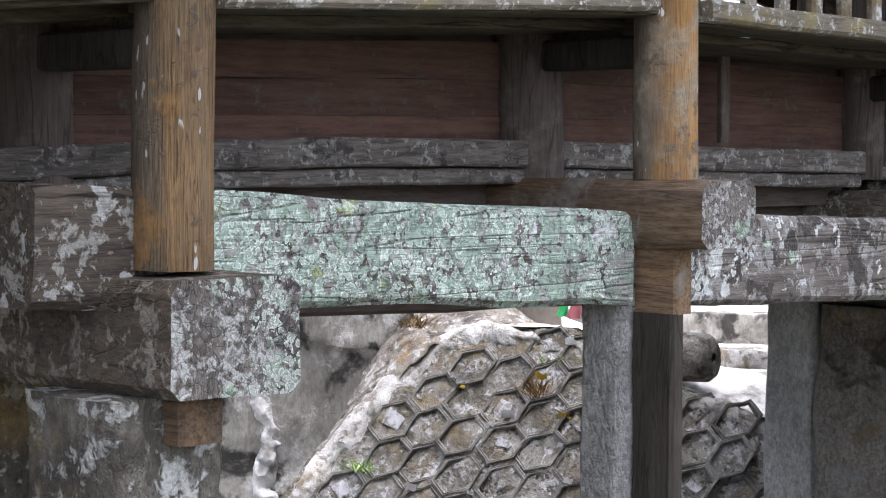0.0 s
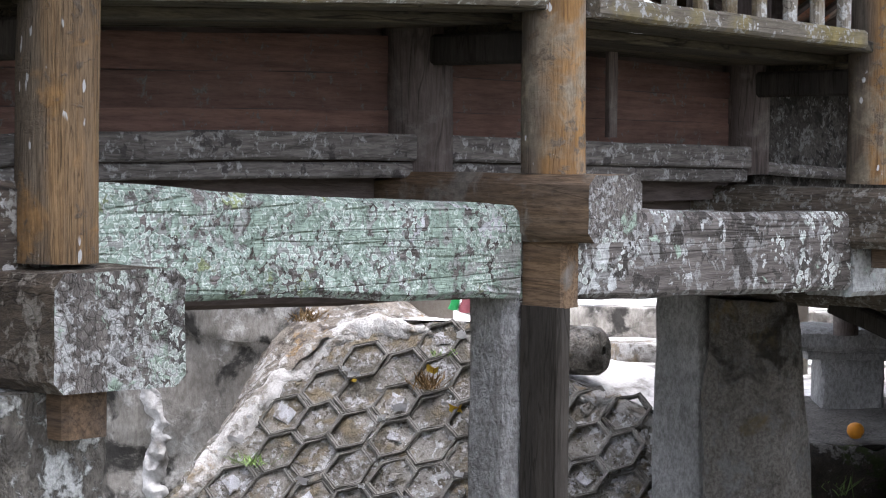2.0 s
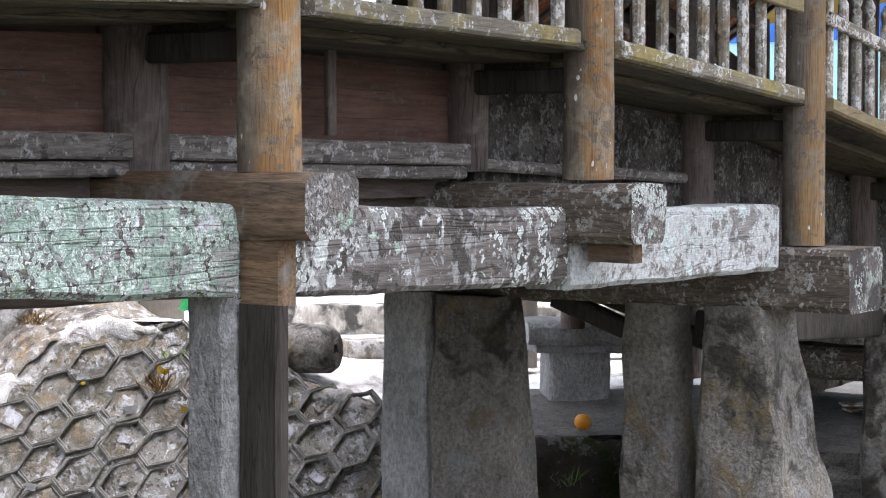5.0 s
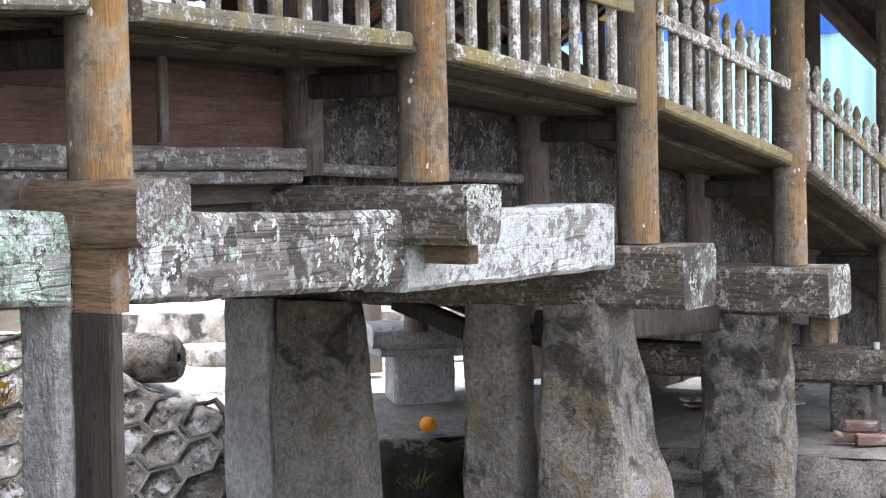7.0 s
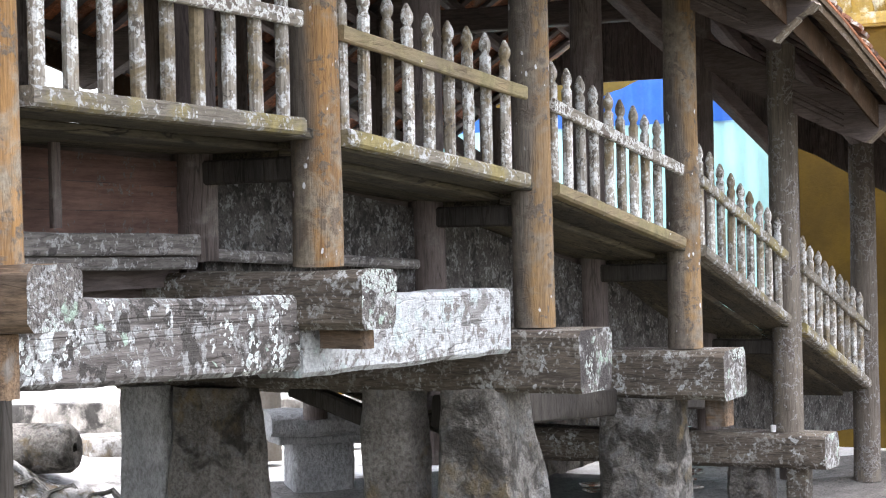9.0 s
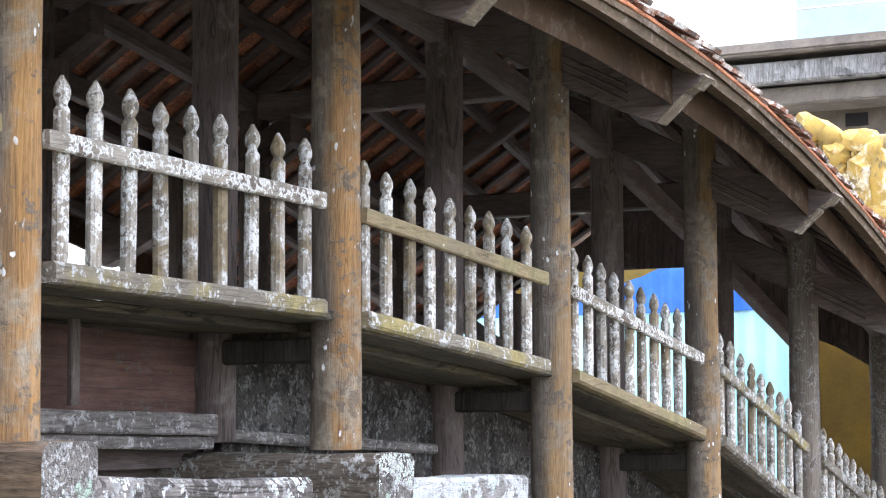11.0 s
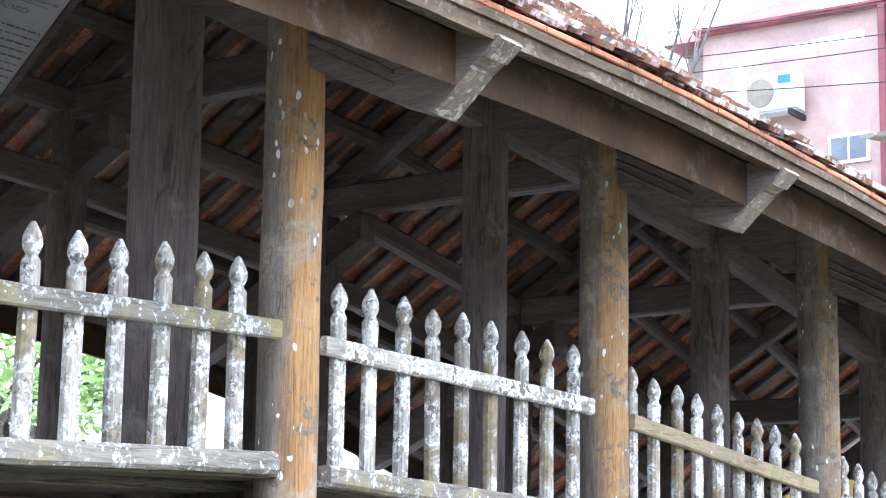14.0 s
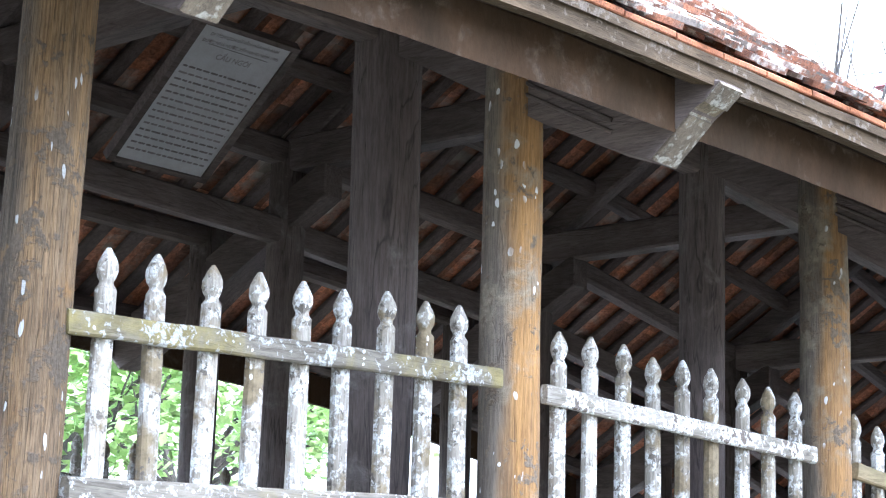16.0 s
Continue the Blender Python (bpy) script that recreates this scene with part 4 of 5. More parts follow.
def plaza(u, v):
    s = -0.12 + 13 * u
    e = top_edge(s)
    d = face_d(e) + 40 * v ** 3
    p = bank(s, d, plaza_z(s, d))
    return p + wob(p, 2.2, 0.025 * (1 - v), 8)


thing("pavement", grid(110, 50, plaza), M_PALE, "pale trodden cement ground above the bank", "pavement", kind="structure")
# rubbly mound behind the crest
def mound(u, v):
    s = -0.85 + 1.5 * u
    d = face_d(top_edge(s)) - 0.02 + 1.6 * v
    z = top_edge(s) - 0.03 + (0.62 - top_edge(s)) * min(1.0, v * 1.7) ** 0.7 * min(1.0, (1 - u) * 4) * min(1.0, u * 2.2)
    p = bank(s, d, z)
    return p + wob(p, 3, 0.05, 14) + wob(p, 12, 0.025, 15)


thing("mound", grid(50, 36, mound), M_MOUND, "rubbly brown earth mound behind the crest of the bank", "ground", kind="structure")
# pale cement edging along the crest
crest = [(-1.35, -1.05), (-1.21, -0.892), (-0.89, -0.512), (-0.63, -0.203), (-0.36, 0.058), (-0.11, 0.259), (0.26, 0.354), (0.60, 0.33)]
lip = [(0.85, 0.31), (1.31, 0.129), (1.66, -0.097), (1.96, -0.192), (2.25, -0.298), (2.73, -0.369)]


def mortar_band(line, width, seed):
    """Ragged band of mortar lying over the edge of the bank, feathered into it on both sides."""
    ss, zz = [q[0] for q in line], [q[1] for q in line]

    def place(u, v):
        s = ss[0] + (ss[-1] - ss[0]) * u
        z = float(np.interp(s, ss, zz))
        rag = 1 + 0.55 * noise.noise(Vector((s * 5, seed, 0))) + 0.3 * noise.noise(Vector((s * 17, seed, 3)))
        down = (v - 0.22) * width * rag
        s2, z2 = s + 0.55 * down, z - 0.75 * down
        p = bank(s2, face_d(z2), z2)
        lift = 0.034 * math.sin(math.pi * v) ** 0.6 - 0.012
        return p + wob(p, 2.5, 0.05, 5) - nb * lift + wob(p, 9, 0.022, seed) + wob(p, 34, 0.008, seed)

    return grid(140, 16, place)


nb = (bank(0, 15, 0) - bank(0, 14, 0)).normalized() * 0.88 - Vector((0, 0, 0.48))
thing("edging", mortar_band(crest, 0.17, 2), M_CREST, "rough pale cement edging up the bank", "edging", kind="structure")
thing("edging", mortar_band(lip, 0.20, 5), M_CREST, "rounded pale cement lip over the paved bank", "edging", kind="structure")

# low wall, round stone, fallen drum stone, table
thing("wall_north", bar(bank(0.7, 17.1, 0.05), bank(6.2, 17.1, -0.05), 0.25, 0.42, n=12, amp=0.01, seed=3), M_PLASTER, "low grey cement wall behind the ground", "wall", kind="structure")


def lathe(prof, at, sides=28, amp=0.0, seed=0, axis=None):
    bm = bmesh.new()
    rings = []
    for r, z in prof:
        ring = []
        for k in range(sides):
            a = k * math.tau / sides
            p = Vector((math.cos(a) * r, math.sin(a) * r, z))
            if axis is not None:
                p = axis @ p
            p = p + Vector(at)
            ring.append(bm.verts.new(p + wob(p, 5, amp, seed)))
        rings.append(ring)
    for r0, r1 in zip(rings, rings[1:]):
        for k in range(sides):
            bm.faces.new((r0[k], r0[(k + 1) % sides], r1[(k + 1) % sides], r1[k]))
    bm.faces.new(rings[0][::-1])
    bm.faces.new(rings[-1])
    return bm


thing("millstone", lathe([(0.27, 0), (0.29, 0.02), (0.29, 0.12), (0.275, 0.145), (0.1, 0.15)], bank(2.35, 15.2, plaza_z(2.35, 15.2) - 0.01), amp=0.01), M_CREST, "flat round grey stone lying on cement", "stone")
drum_axis = (SB * 0.85 - DB * 0.5).normalized().to_track_quat("Z", "Y").to_matrix()
thing("drum_stone", lathe([(0.155, -0.36), (0.18, -0.33), (0.185, 0.0), (0.18, 0.31), (0.155, 0.34), (0.12, 0.35), (0.035, 0.345), (0.03, 0.31), (0.01, 0.305)], bank(1.60, 14.4, plaza_z(1.66, 14.4) + 0.185), amp=0.02, axis=drum_axis), M_STONE,
      "fallen stone drum with a hollow end", "stone")
tz = plaza_z(3.75, 14.6)
tb = holder("stone_table", bank(3.75, 14.6, tz), "low grey stone table on square stone legs", "table")
part("slab", bar(bank(3.36, 14.6, tz + 0.53), bank(4.45, 14.6, tz + 0.49), 0.6, 0.17, n=10, amp=0.015, seed=3, bevel=0.04), M_CONC, tb)
part("under_slab", bar(bank(3.42, 14.6, tz + 0.41), bank(4.42, 14.6, tz + 0.385), 0.5, 0.06, n=10, amp=0.01, seed=4), M_CONC, tb)
part("leg", bar(bank(3.78, 14.58, tz - 0.03), bank(3.78, 14.58, tz + 0.39), 0.48, 0.36, n=8, amp=0.02, seed=6, up=(0.7, 0.7, 0), bevel=0.03), M_CONC, tb, "rough square stone leg")
thing("stone_column", lathe([(0.14, 0), (0.14, 1.8), (0.14, 1.85)], bank(3.72, 16.2, -0.25), amp=0.006), M_GREYWALL, "plain round grey column beyond the table", "column")
thing("soil_ledge", grid(16, 10, lambda u, v: (lambda p: p + wob(p, 5, 0.02, 2))(bank(2.7 + 3.0 * u, 13.38 + 1.4 * v, -0.425 + 0.16 * v))), M_RUBBLE, "dusty grey ledge of trodden earth", "ground", kind="structure")
thing("orange", lathe([(0.012, 0), (0.035, 0.007), (0.056, 0.035), (0.061, 0.056), (0.055, 0.084), (0.035, 0.107), (0.012, 0.113)], bank(3.565, 13.5, -0.40), sides=18), M_ORANGE, "bright orange fruit lying on the soil edge", "fruit")

# stained retaining wall to the left of the bank
def west(u, v):
    s, z = -5.5 + 5.25 * u, -1.9 + 2.9 * v
    p = bank(s, 14.7 - (0.04 if z > 0.13 else 0.0) - 0.03 * (math.sin(s * 2.1) > 0) * (z < 0.13), z)
    return p + wob(p, 2.5, 0.05, 4)


thing("wall_west", grid(90, 60, west), M_PLASTER, "stained plaster retaining wall with dark streaks", "wall", kind="structure")
def drip(u, v):
    z = -0.06 - 1.4 * u
    wide = 0.27 * (0.75 + 0.6 * noise.noise(Vector((0, 3.1, z * 4))))
    s = -1.47 + 0.10 * min(1, u * 4) + (v - 0.5) * wide + 0.02 * math.sin(z * 9)
    q = bank(s, 14.72 - 0.06 * math.sin(math.pi * v) ** 0.6 * min(1, 0.2 + u * 9), z)
    return q + wob(q, 12, 0.035, 4) + wob(q, 30, 0.012, 4)


bm = grid(70, 12, drip)
thing("cement_drip", bm, M_PALE, "pale lump of spilled cement down a wall", "cement")

rnd = random.Random(77)
M_SCRAP = mat("white_plastic_scrap", (0.80, 0.80, 0.80), (0.70, 0.70, 0.70), 9, rough=0.5, fine_dark=0.95)
M_YLEAF = mat("yellow_dead_leaf", (0.65, 0.50, 0.05), (0.55, 0.38, 0.05), 20, rough=0.6, fine_dark=0.9)
M_DRY = mat("dry_orange_weed", (0.30, 0.19, 0.075), (0.20, 0.13, 0.06), 20, vary=0.3, island=True)
M_GREENBAG = mat("green_plastic", (0.03, 0.35, 0.10), (0.02, 0.28, 0.08), 9, rough=0.4, fine_dark=0.95)
M_REDCLOTH = mat("dull_red_plastic", (0.40, 0.12, 0.14), (0.32, 0.10, 0.12), 9, rough=0.6, fine_dark=0.9)


def scrap(p, size, seed):
    r = random.Random(seed)
    return grid(3, 2, lambda u, v: p + SB * (u - 0.5) * size + Vector((0, 0, 1)) * (v - 0.5) * size * 0.6 + Vector((r.uniform(-1, 1), r.uniform(-1, 1), r.uniform(-1, 1))) * size * 0.18)


for k in range(26):
    s = rnd.uniform(-0.9, 1.2)
    z = rnd.uniform(-0.8, top_edge(s) - 0.05)
    bm = scrap(bank(s, face_d(z) - 0.05, z), rnd.uniform(0.03, 0.09), k)
    bmesh.ops.solidify(bm, geom=bm.faces[:], thickness=0.003)
    thing("litter", bm, M_YLEAF if k % 6 == 5 else M_SCRAP, "yellow dead leaf on the bank" if k % 6 == 5 else "crumpled white plastic scrap on the bank", "litter", "litter on the bank")


def weed(at, n, height, seed, material, label):
    r = random.Random(seed)
    bm = bmesh.new()
    for k in range(n):
        a = Vector(at) + Vector((r.gauss(0, 0.05), r.gauss(0, 0.05), 0))
        b = a + Vector((r.gauss(0, 0.07), r.gauss(0, 0.07), r.uniform(0.3, 1) * height))
        w = SB * r.uniform(0.0025, 0.006)
        m = a.lerp(b, 0.6) + Vector((r.gauss(0, 0.015), r.gauss(0, 0.015), 0))
        q = [bm.verts.new(v) for v in (a - w * 0.5, a + w * 0.5, m + w, b, m - w)]
        bm.faces.new(q)
    return tagged(thing("weed", bm, material, label, "weed", "weeds on the bank"), kind="stuff")


weed(bank(-0.25, 14.05, 0.36), 60, 0.12, 1, M_DRY, "dry orange weed on the crest of the bank")
weed(bank(0.62, face_d(-0.1) - 0.04, -0.12), 70, 0.16, 2, M_DRY, "dry brown weed rooted between hexagons")
weed(bank(-0.62, face_d(-0.55) - 0.05, -0.62), 60, 0.10, 3, M_LEAF, "small green weed rooted between hexagons")
weed(bank(0.70, face_d(0.15) - 0.04, 0.10), 30, 0.08, 4, M_LEAF, "small green weed rooted between hexagons")
weed(bank(3.4, 13.3, -0.75), 70, 0.18, 5, M_LEAF, "small green weed on dark soil")
thing("plastic_bag", bar(bank(0.84, 14.9, 0.38), bank(0.86, 14.9, 0.48), 0.07, 0.07, n=5, round_=True, amp=0.02, freq=12, seed=3, up=(0, 1, 0)), M_GREENBAG, "crumpled green plastic bag on the ground", "bag")
thing("plastic_bag", bar(bank(0.94, 14.9, 0.36), bank(0.95, 14.9, 0.47), 0.09, 0.09, n=5, round_=True, amp=0.02, freq=12, seed=4, up=(0, 1, 0)), M_REDCLOTH, "dull red plastic bag on the ground", "bag")
thing("stool", bar(bank(0.68, 15.2, 0.30), bank(0.68, 15.2, 0.56), 0.34, 0.3, n=4, amp=0.01, seed=4, up=(0.7, 0.7, 0)), M_GREYWALL, "low dark stone stool on the ground", "stool")

# ------------------------------------------------------------------ abutment at the end of the bridge
# added to block the bright background where the space under the bridge is dark
thing("wall_under_bridge", bar((13.2, 6.4, -0.45), (16.5, 6.4, -0.85), 0.3, 2.0, n=30, amp=0.03, seed=31, bevel=0.04), M_STONE, "rough stone wall added to close the dark gap under the bridge", "wall", kind="structure")
def abut(u, v):
    x, y = 11.55 + 18 * u ** 2, -2 + 8.3 * v
    x += 0.14 * noise.noise(Vector((0, y * 1.3, 4)))
    p = Vector((x, y, -0.31))
    return p + wob(p, 1.8, 0.035, 12)


thing("abutment", grid(60, 90, abut), M_RUBBLE, "grey rubble and mortar platform at the bridge end", "pavement", kind="structure")


def abut_face(u, v):
    y = -2 + 8.3 * v
    x = 11.55 + 0.14 * noise.noise(Vector((0, y * 1.3, 4))) - 0.5 * (1 - u)
    p = Vector((x, y, -1.35 + 1.05 * u))
    return p + wob(p, 3, 0.05, 2)


thing("abutment_face", grid(14, 120, abut_face), M_RUBBLE, "rubble stone face of the abutment", "wall", kind="structure")
rnd = random.Random(5)
for k in range(26):
    y = 2.2 + rnd.random() * 3.4
    u = 0.25 + 0.75 * rnd.random()
    p = abut_face(u, (y + 2) / 8.3) + Vector((-0.02, 0, 0))
    a = rnd.uniform(0, 3)
    q = Vector((0, math.cos(a), math.sin(a) * 0.8)) * rnd.uniform(0.08, 0.16)
    thing("rubble_stone", bar(p - q, p + q, rnd.uniform(0.1, 0.2), rnd.uniform(0.06, 0.1), n=4, amp=0.03, freq=6, seed=k, bevel=0.03), M_RUBBLE, "angular grey rubble stone set in mortar", "stone", "rubble stones of the abutment")
GBR = "loose bricks"
for k, (x, y, z, a) in enumerate(((12.12, 3.95, -0.295, 0.2), (12.05, 3.78, -0.295, 0.5), (12.14, 3.88, -0.225, 0.35))):
    d = Vector((math.sin(a), -math.cos(a), 0)) * 0.1
    thing("brick", bar(Vector((x, y, z + 0.035)) - d, Vector((x, y, z + 0.035)) + d, 0.1, 0.065, n=3, amp=0.004, seed=k, bevel=0.008), M_BRICK, "loose worn red brick on the abutment", "brick", GBR)
for k in range(14):
    x, y = 13.2 + rnd.random() * 0.9, 5.0 + rnd.random() * 0.5
    z = -0.29 + 0.028 * (k // 3)
    a = rnd.uniform(-0.5, 0.5)
    d = Vector((math.cos(a) * 0.2, -math.sin(a) * 0.3 - 0.15, 0))
    thing("roof_tile_spare", bar(Vector((x, y, z)) - d * 0.6, Vector((x, y, z)) + d * 0.6, 0.16, 0.014, n=2, amp=0.003, seed=k, bevel=0.004), M_TILE, "spare terracotta tile in a flat stack", "tile", "spare tiles")
thing("paper_cup", lathe([(0.018, 0), (0.022, 0.045), (0.012, 0.047)], (12.62, 3.93, 0.25), sides=12), M_LIGHT, "small white cup on a cross beam", "cup")

# ------------------------------------------------------------------ buildings beyond
def sheet_wall(x, y0, y1, z0, z1, step, deep):
    """Profiled sheet metal facing the bridge."""
    bm = bmesh.new()
    n = int(abs(y1 - y0) / step)
    lo, hi = [], []
    for k in range(n * 4 + 1):
        y = y0 + (y1 - y0) * k / (n * 4)
        dx = -deep if k % 4 in (1, 2) else 0.0
        lo.append(bm.verts.new((x + dx, y, z0)))
        hi.append(bm.verts.new((x + dx, y, z1)))
    for k in range(n * 4):
        bm.faces.new((lo[k], lo[k + 1], hi[k + 1], hi[k]))
    return bm


sh = holder("metal_shed", (18.1, 7.4, -0.35), "turquoise and blue sheet metal shed behind the bridge", "shed")
part("wall", sheet_wall(18.0, 5.3, 9.6, -0.35, 2.66, 0.2, 0.035), M_TEAL, sh, "turquoise profiled sheet")
bm = sheet_wall(17.97, 5.3, 9.6, 2.63, 3.6, 0.2, 0.035)
for v in bm.verts:
    if v.co.z > 3:
        v.co.z = float(np.interp(v.co.y, [5.6, 6.6, 7.0, 7.4, 9.6], [3.6, 3.25, 3.03, 2.9, 2.7]))
part("upper_wall", bm, M_BLUE, sh, "deep blue profiled sheet")
part("side_wall", box(18.02, 20.5, 5.28, 9.7, -0.35, 2.65), M_BLUE, sh)
gt = holder("gate_wall", (17.0, 4.6, -0.35), "ochre yellow gate wall at the bridge end", "wall", kind="structure")
part("wall", box(16.8, 17.05, 2.6, 5.18, -0.35, 3.3, 0.02), M_YELLOW, gt)
part("cornice", box(16.7, 17.15, 2.5, 5.25, 3.3, 3.42, 0.02), M_GOLD, gt)
part("back_wall", box(20.6, 20.8, 4.5, 12.0, -0.35, 4.4), M_YELLOW, gt)


def scroll(at, size, turns, seed, flip=1):
    """Curling gilded cement ornament."""
    pts, rad = [Vector(at) + Vector((0, flip * size * 0.5, -0.3)), Vector(at) + Vector((0, flip * size * 0.52, 0.0))], [size * 0.26, size * 0.27]
    for k in range(26):
        a = turns * math.tau * k / 25
        r = size * (0.52 - 0.40 * k / 25)
        pts.append(Vector(at) + Vector((0, flip * math.cos(a) * r, math.sin(a) * r + size * 0.35)))
        rad.append(size * (0.25 - 0.13 * k / 25) * (1 + 0.18 * math.sin(k * 1.9)))
    return tube(pts, rad, amp=size * 0.10, seed=seed)


for k, (y, z, sz, fl) in enumerate(((5.05, 3.72, 0.55, 1), (4.72, 3.62, 0.5, -1), (4.36, 3.5, 0.55, 1), (4.0, 3.42, 0.5, -1))):
    thing("roof_ornament", scroll((16.95, y, z), sz, 1.25, k, fl), M_GOLD, "weathered golden scrolled cement ornament on the gate", "ornament", "gate ornaments")

# tall white house with a balcony band
wh = holder("white_house", (26.0, 5.0, -0.35), "white rendered house with a grey balcony band", "house")
part("wall", box(24.0, 30.0, -4.0, 9.6, 6.25, 7.95), M_WHITE, wh)
part("lower_wall", box(24.3, 30.0, -4.0, 11.5, -0.35, 5.55), M_GREYWALL, wh, "brown grey lower storey")
part("balcony_slab", box(23.2, 24.3, -4.0, 10.2, 6.10, 6.24, 0.03), M_GREYWALL, wh, "dark weathered balcony edge")
part("balcony_beam", box(23.4, 24.3, -4.0, 10.0, 5.76, 6.02, 0.02), M_MOULD, wh)
part("soffit", box(23.6, 24.35, -4.0, 10.0, 5.5, 5.73, 0.02), M_GREYWALL, wh)
for y in (8.3, 6.9, 5.6):
    part("vent", box(24.26, 24.34, y - 0.28, y + 0.0, 5.28, 5.44), M_BLACK, wh, "small dark vent slot")
part("shutter", box(23.93, 24.02, 6.2, 7.4, 6.35, 7.6), mat("pale_blue_shutter", (0.40, 0.49, 0.55), (0.37, 0.46, 0.52), 4, stain=0.1, fine_dark=0.95), wh, "pale blue door shutter")
part("balcony_rail", bar((23.3, -4, 6.62), (23.3, 10.0, 6.62), 0.02, 0.02, n=2, amp=0), M_LIGHT, wh)
for k in range(60):
    y = 9.9 - k * 0.23
    part("roof_sheet", bar((23.7, y, 8.0), (24.6, y, 8.12), 0.225, 0.07, n=1, round_=True, amp=0, sides=8), M_GREYWALL, wh)

pk = holder("pink_house", (28.0, 12.0, -0.35), "pale pink rendered house with windows and an outdoor unit", "house")
part("wall", box(26.0, 32.0, 10.15, 13.5, -0.35, 10.5), M_PINK, pk)
part("side_wall", box(26.2, 32.0, 4.0, 10.14, 7.9, 12.0), M_MOULD, pk, "mould-streaked grey wall")
part("roof", box(25.8, 32.5, 9.9, 13.6, 10.5, 10.58, 0.03), M_MAROON, pk)
for (y0, y1, z0, z1) in ((10.83, 11.46, 8.25, 8.68), (10.28, 10.48, 8.4, 8.72), (10.83, 11.31, 7.7, 8.1)):
    wd = part("window", box(25.95, 26.03, y0, y1, z0, z1), M_LIGHT, pk)
    part("pane", box(25.93, 25.96, y0 + 0.05, (y0 + y1) / 2 - 0.02, z0 + 0.05, z1 - 0.05), M_GLASS_DARK, wd)
    part("pane", box(25.93, 25.96, (y0 + y1) / 2 + 0.02, y1 - 0.05, z0 + 0.05, z1 - 0.05), M_GLASS_DARK, wd)
part("downpipe", bar((25.85, 10.55, 3), (25.85, 10.55, 10.5), 0.11, 0.11, n=2, amp=0, up=(0, 1, 0)), M_MAROON, pk, "maroon steel column")
part("pipe", bar((25.8, 10.38, 3), (25.8, 10.38, 10.5), 0.1, 0.1, n=2, round_=True, amp=0, up=(0, 1, 0)), M_LIGHT, pk, "white drain pipe")
ac = holder("air_conditioner", (25.7, 12.15, 9.05), "white outdoor air conditioner unit on a wall bracket", "air conditioner")
part("case", box(25.55, 25.9, 11.78, 12.53, 9.05, 9.65, 0.03), M_CASE, ac)
part("fan_grille", lathe([(0.21, 0), (0.21, 0.02), (0.03, 0.03)], (25.55, 12.33, 9.35), axis=Euler((0, radians(-90), 0)).to_matrix()), M_GREYWALL, ac, "round grey fan grille")
part("label_patch", box(25.54, 25.552, 11.85, 12.05, 9.46, 9.58), M_BLUE, ac, "small blue sticker")
part("bracket", box(25.5, 26.0, 11.82, 11.88, 8.97, 9.05), M_BLACK, ac)
part("bracket", box(25.5, 26.0, 12.44, 12.5, 8.97, 9.05), M_BLACK, ac)
thing("white_post", bar((24.8, 12.28, 5), (24.8, 12.28, 9.65), 0.14, 0.14, n=2, amp=0, up=(0, 1, 0)), M_LIGHT, "white steel post of a neighbouring yard", "post")
thing("white_beam", bar((24.8, 12.5, 9.6), (24.8, 10.4, 9.75), 0.12, 0.12, n=2, amp=0), M_LIGHT, "white steel beam of a neighbouring yard", "beam")
hs = holder("grey_house", (32.0, 17.0, -0.35), "grey house with a maroon hipped roof", "house")
part("wall", box(30.0, 36.0, 14.3, 15.9, -0.35, 11.7), M_GREYWALL, hs)
bm = bmesh.new()
vs = [bm.verts.new(p) for p in ((29.6, 13.6, 11.7), (36.6, 13.6, 11.7), (36.6, 16.2, 11.7), (29.6, 16.2, 11.7), (31, 14.3, 12.7), (34, 14.3, 12.7))]
for f in ((0, 1, 5, 4), (1, 2, 5), (2, 3, 4, 5), (3, 0, 4), (3, 2, 1, 0)):
    bm.faces.new([vs[k] for k in f])
part("roof", bm, M_MAROON, hs, smooth=False)

# cables
for k, (a, b) in enumerate((((22, 13.6, 9.4), (22, 4, 9.0)), ((22, 13.4, 9.0), (22, 4, 8.7)), ((22, 13.0, 8.75), (22, 4, 8.6)), ((22, 13.0, 8.55), (22, 4, 7.9)))):
    thing("cable", bar(a, b, 0.014, 0.014, n=12, round_=True, amp=0, bow=-0.08, sides=6), M_BLACK, "thin black overhead cable", "cable", "overhead cables")
thing("cable_pole", bar((22.02, 13.5, -0.35), (22.02, 13.5, 9.6), 0.12, 0.12, n=4, round_=True, amp=0.0, up=(0, 1, 0)), M_GREYWALL, "slender grey cable pole beyond the roof", "pole")
thing("cable_pole", bar((22.02, 4.0, -0.35), (22.02, 4.0, 9.2), 0.12, 0.12, n=4, round_=True, amp=0.0, up=(0, 1, 0)), M_GREYWALL, "slender grey cable pole beyond the roof", "pole")


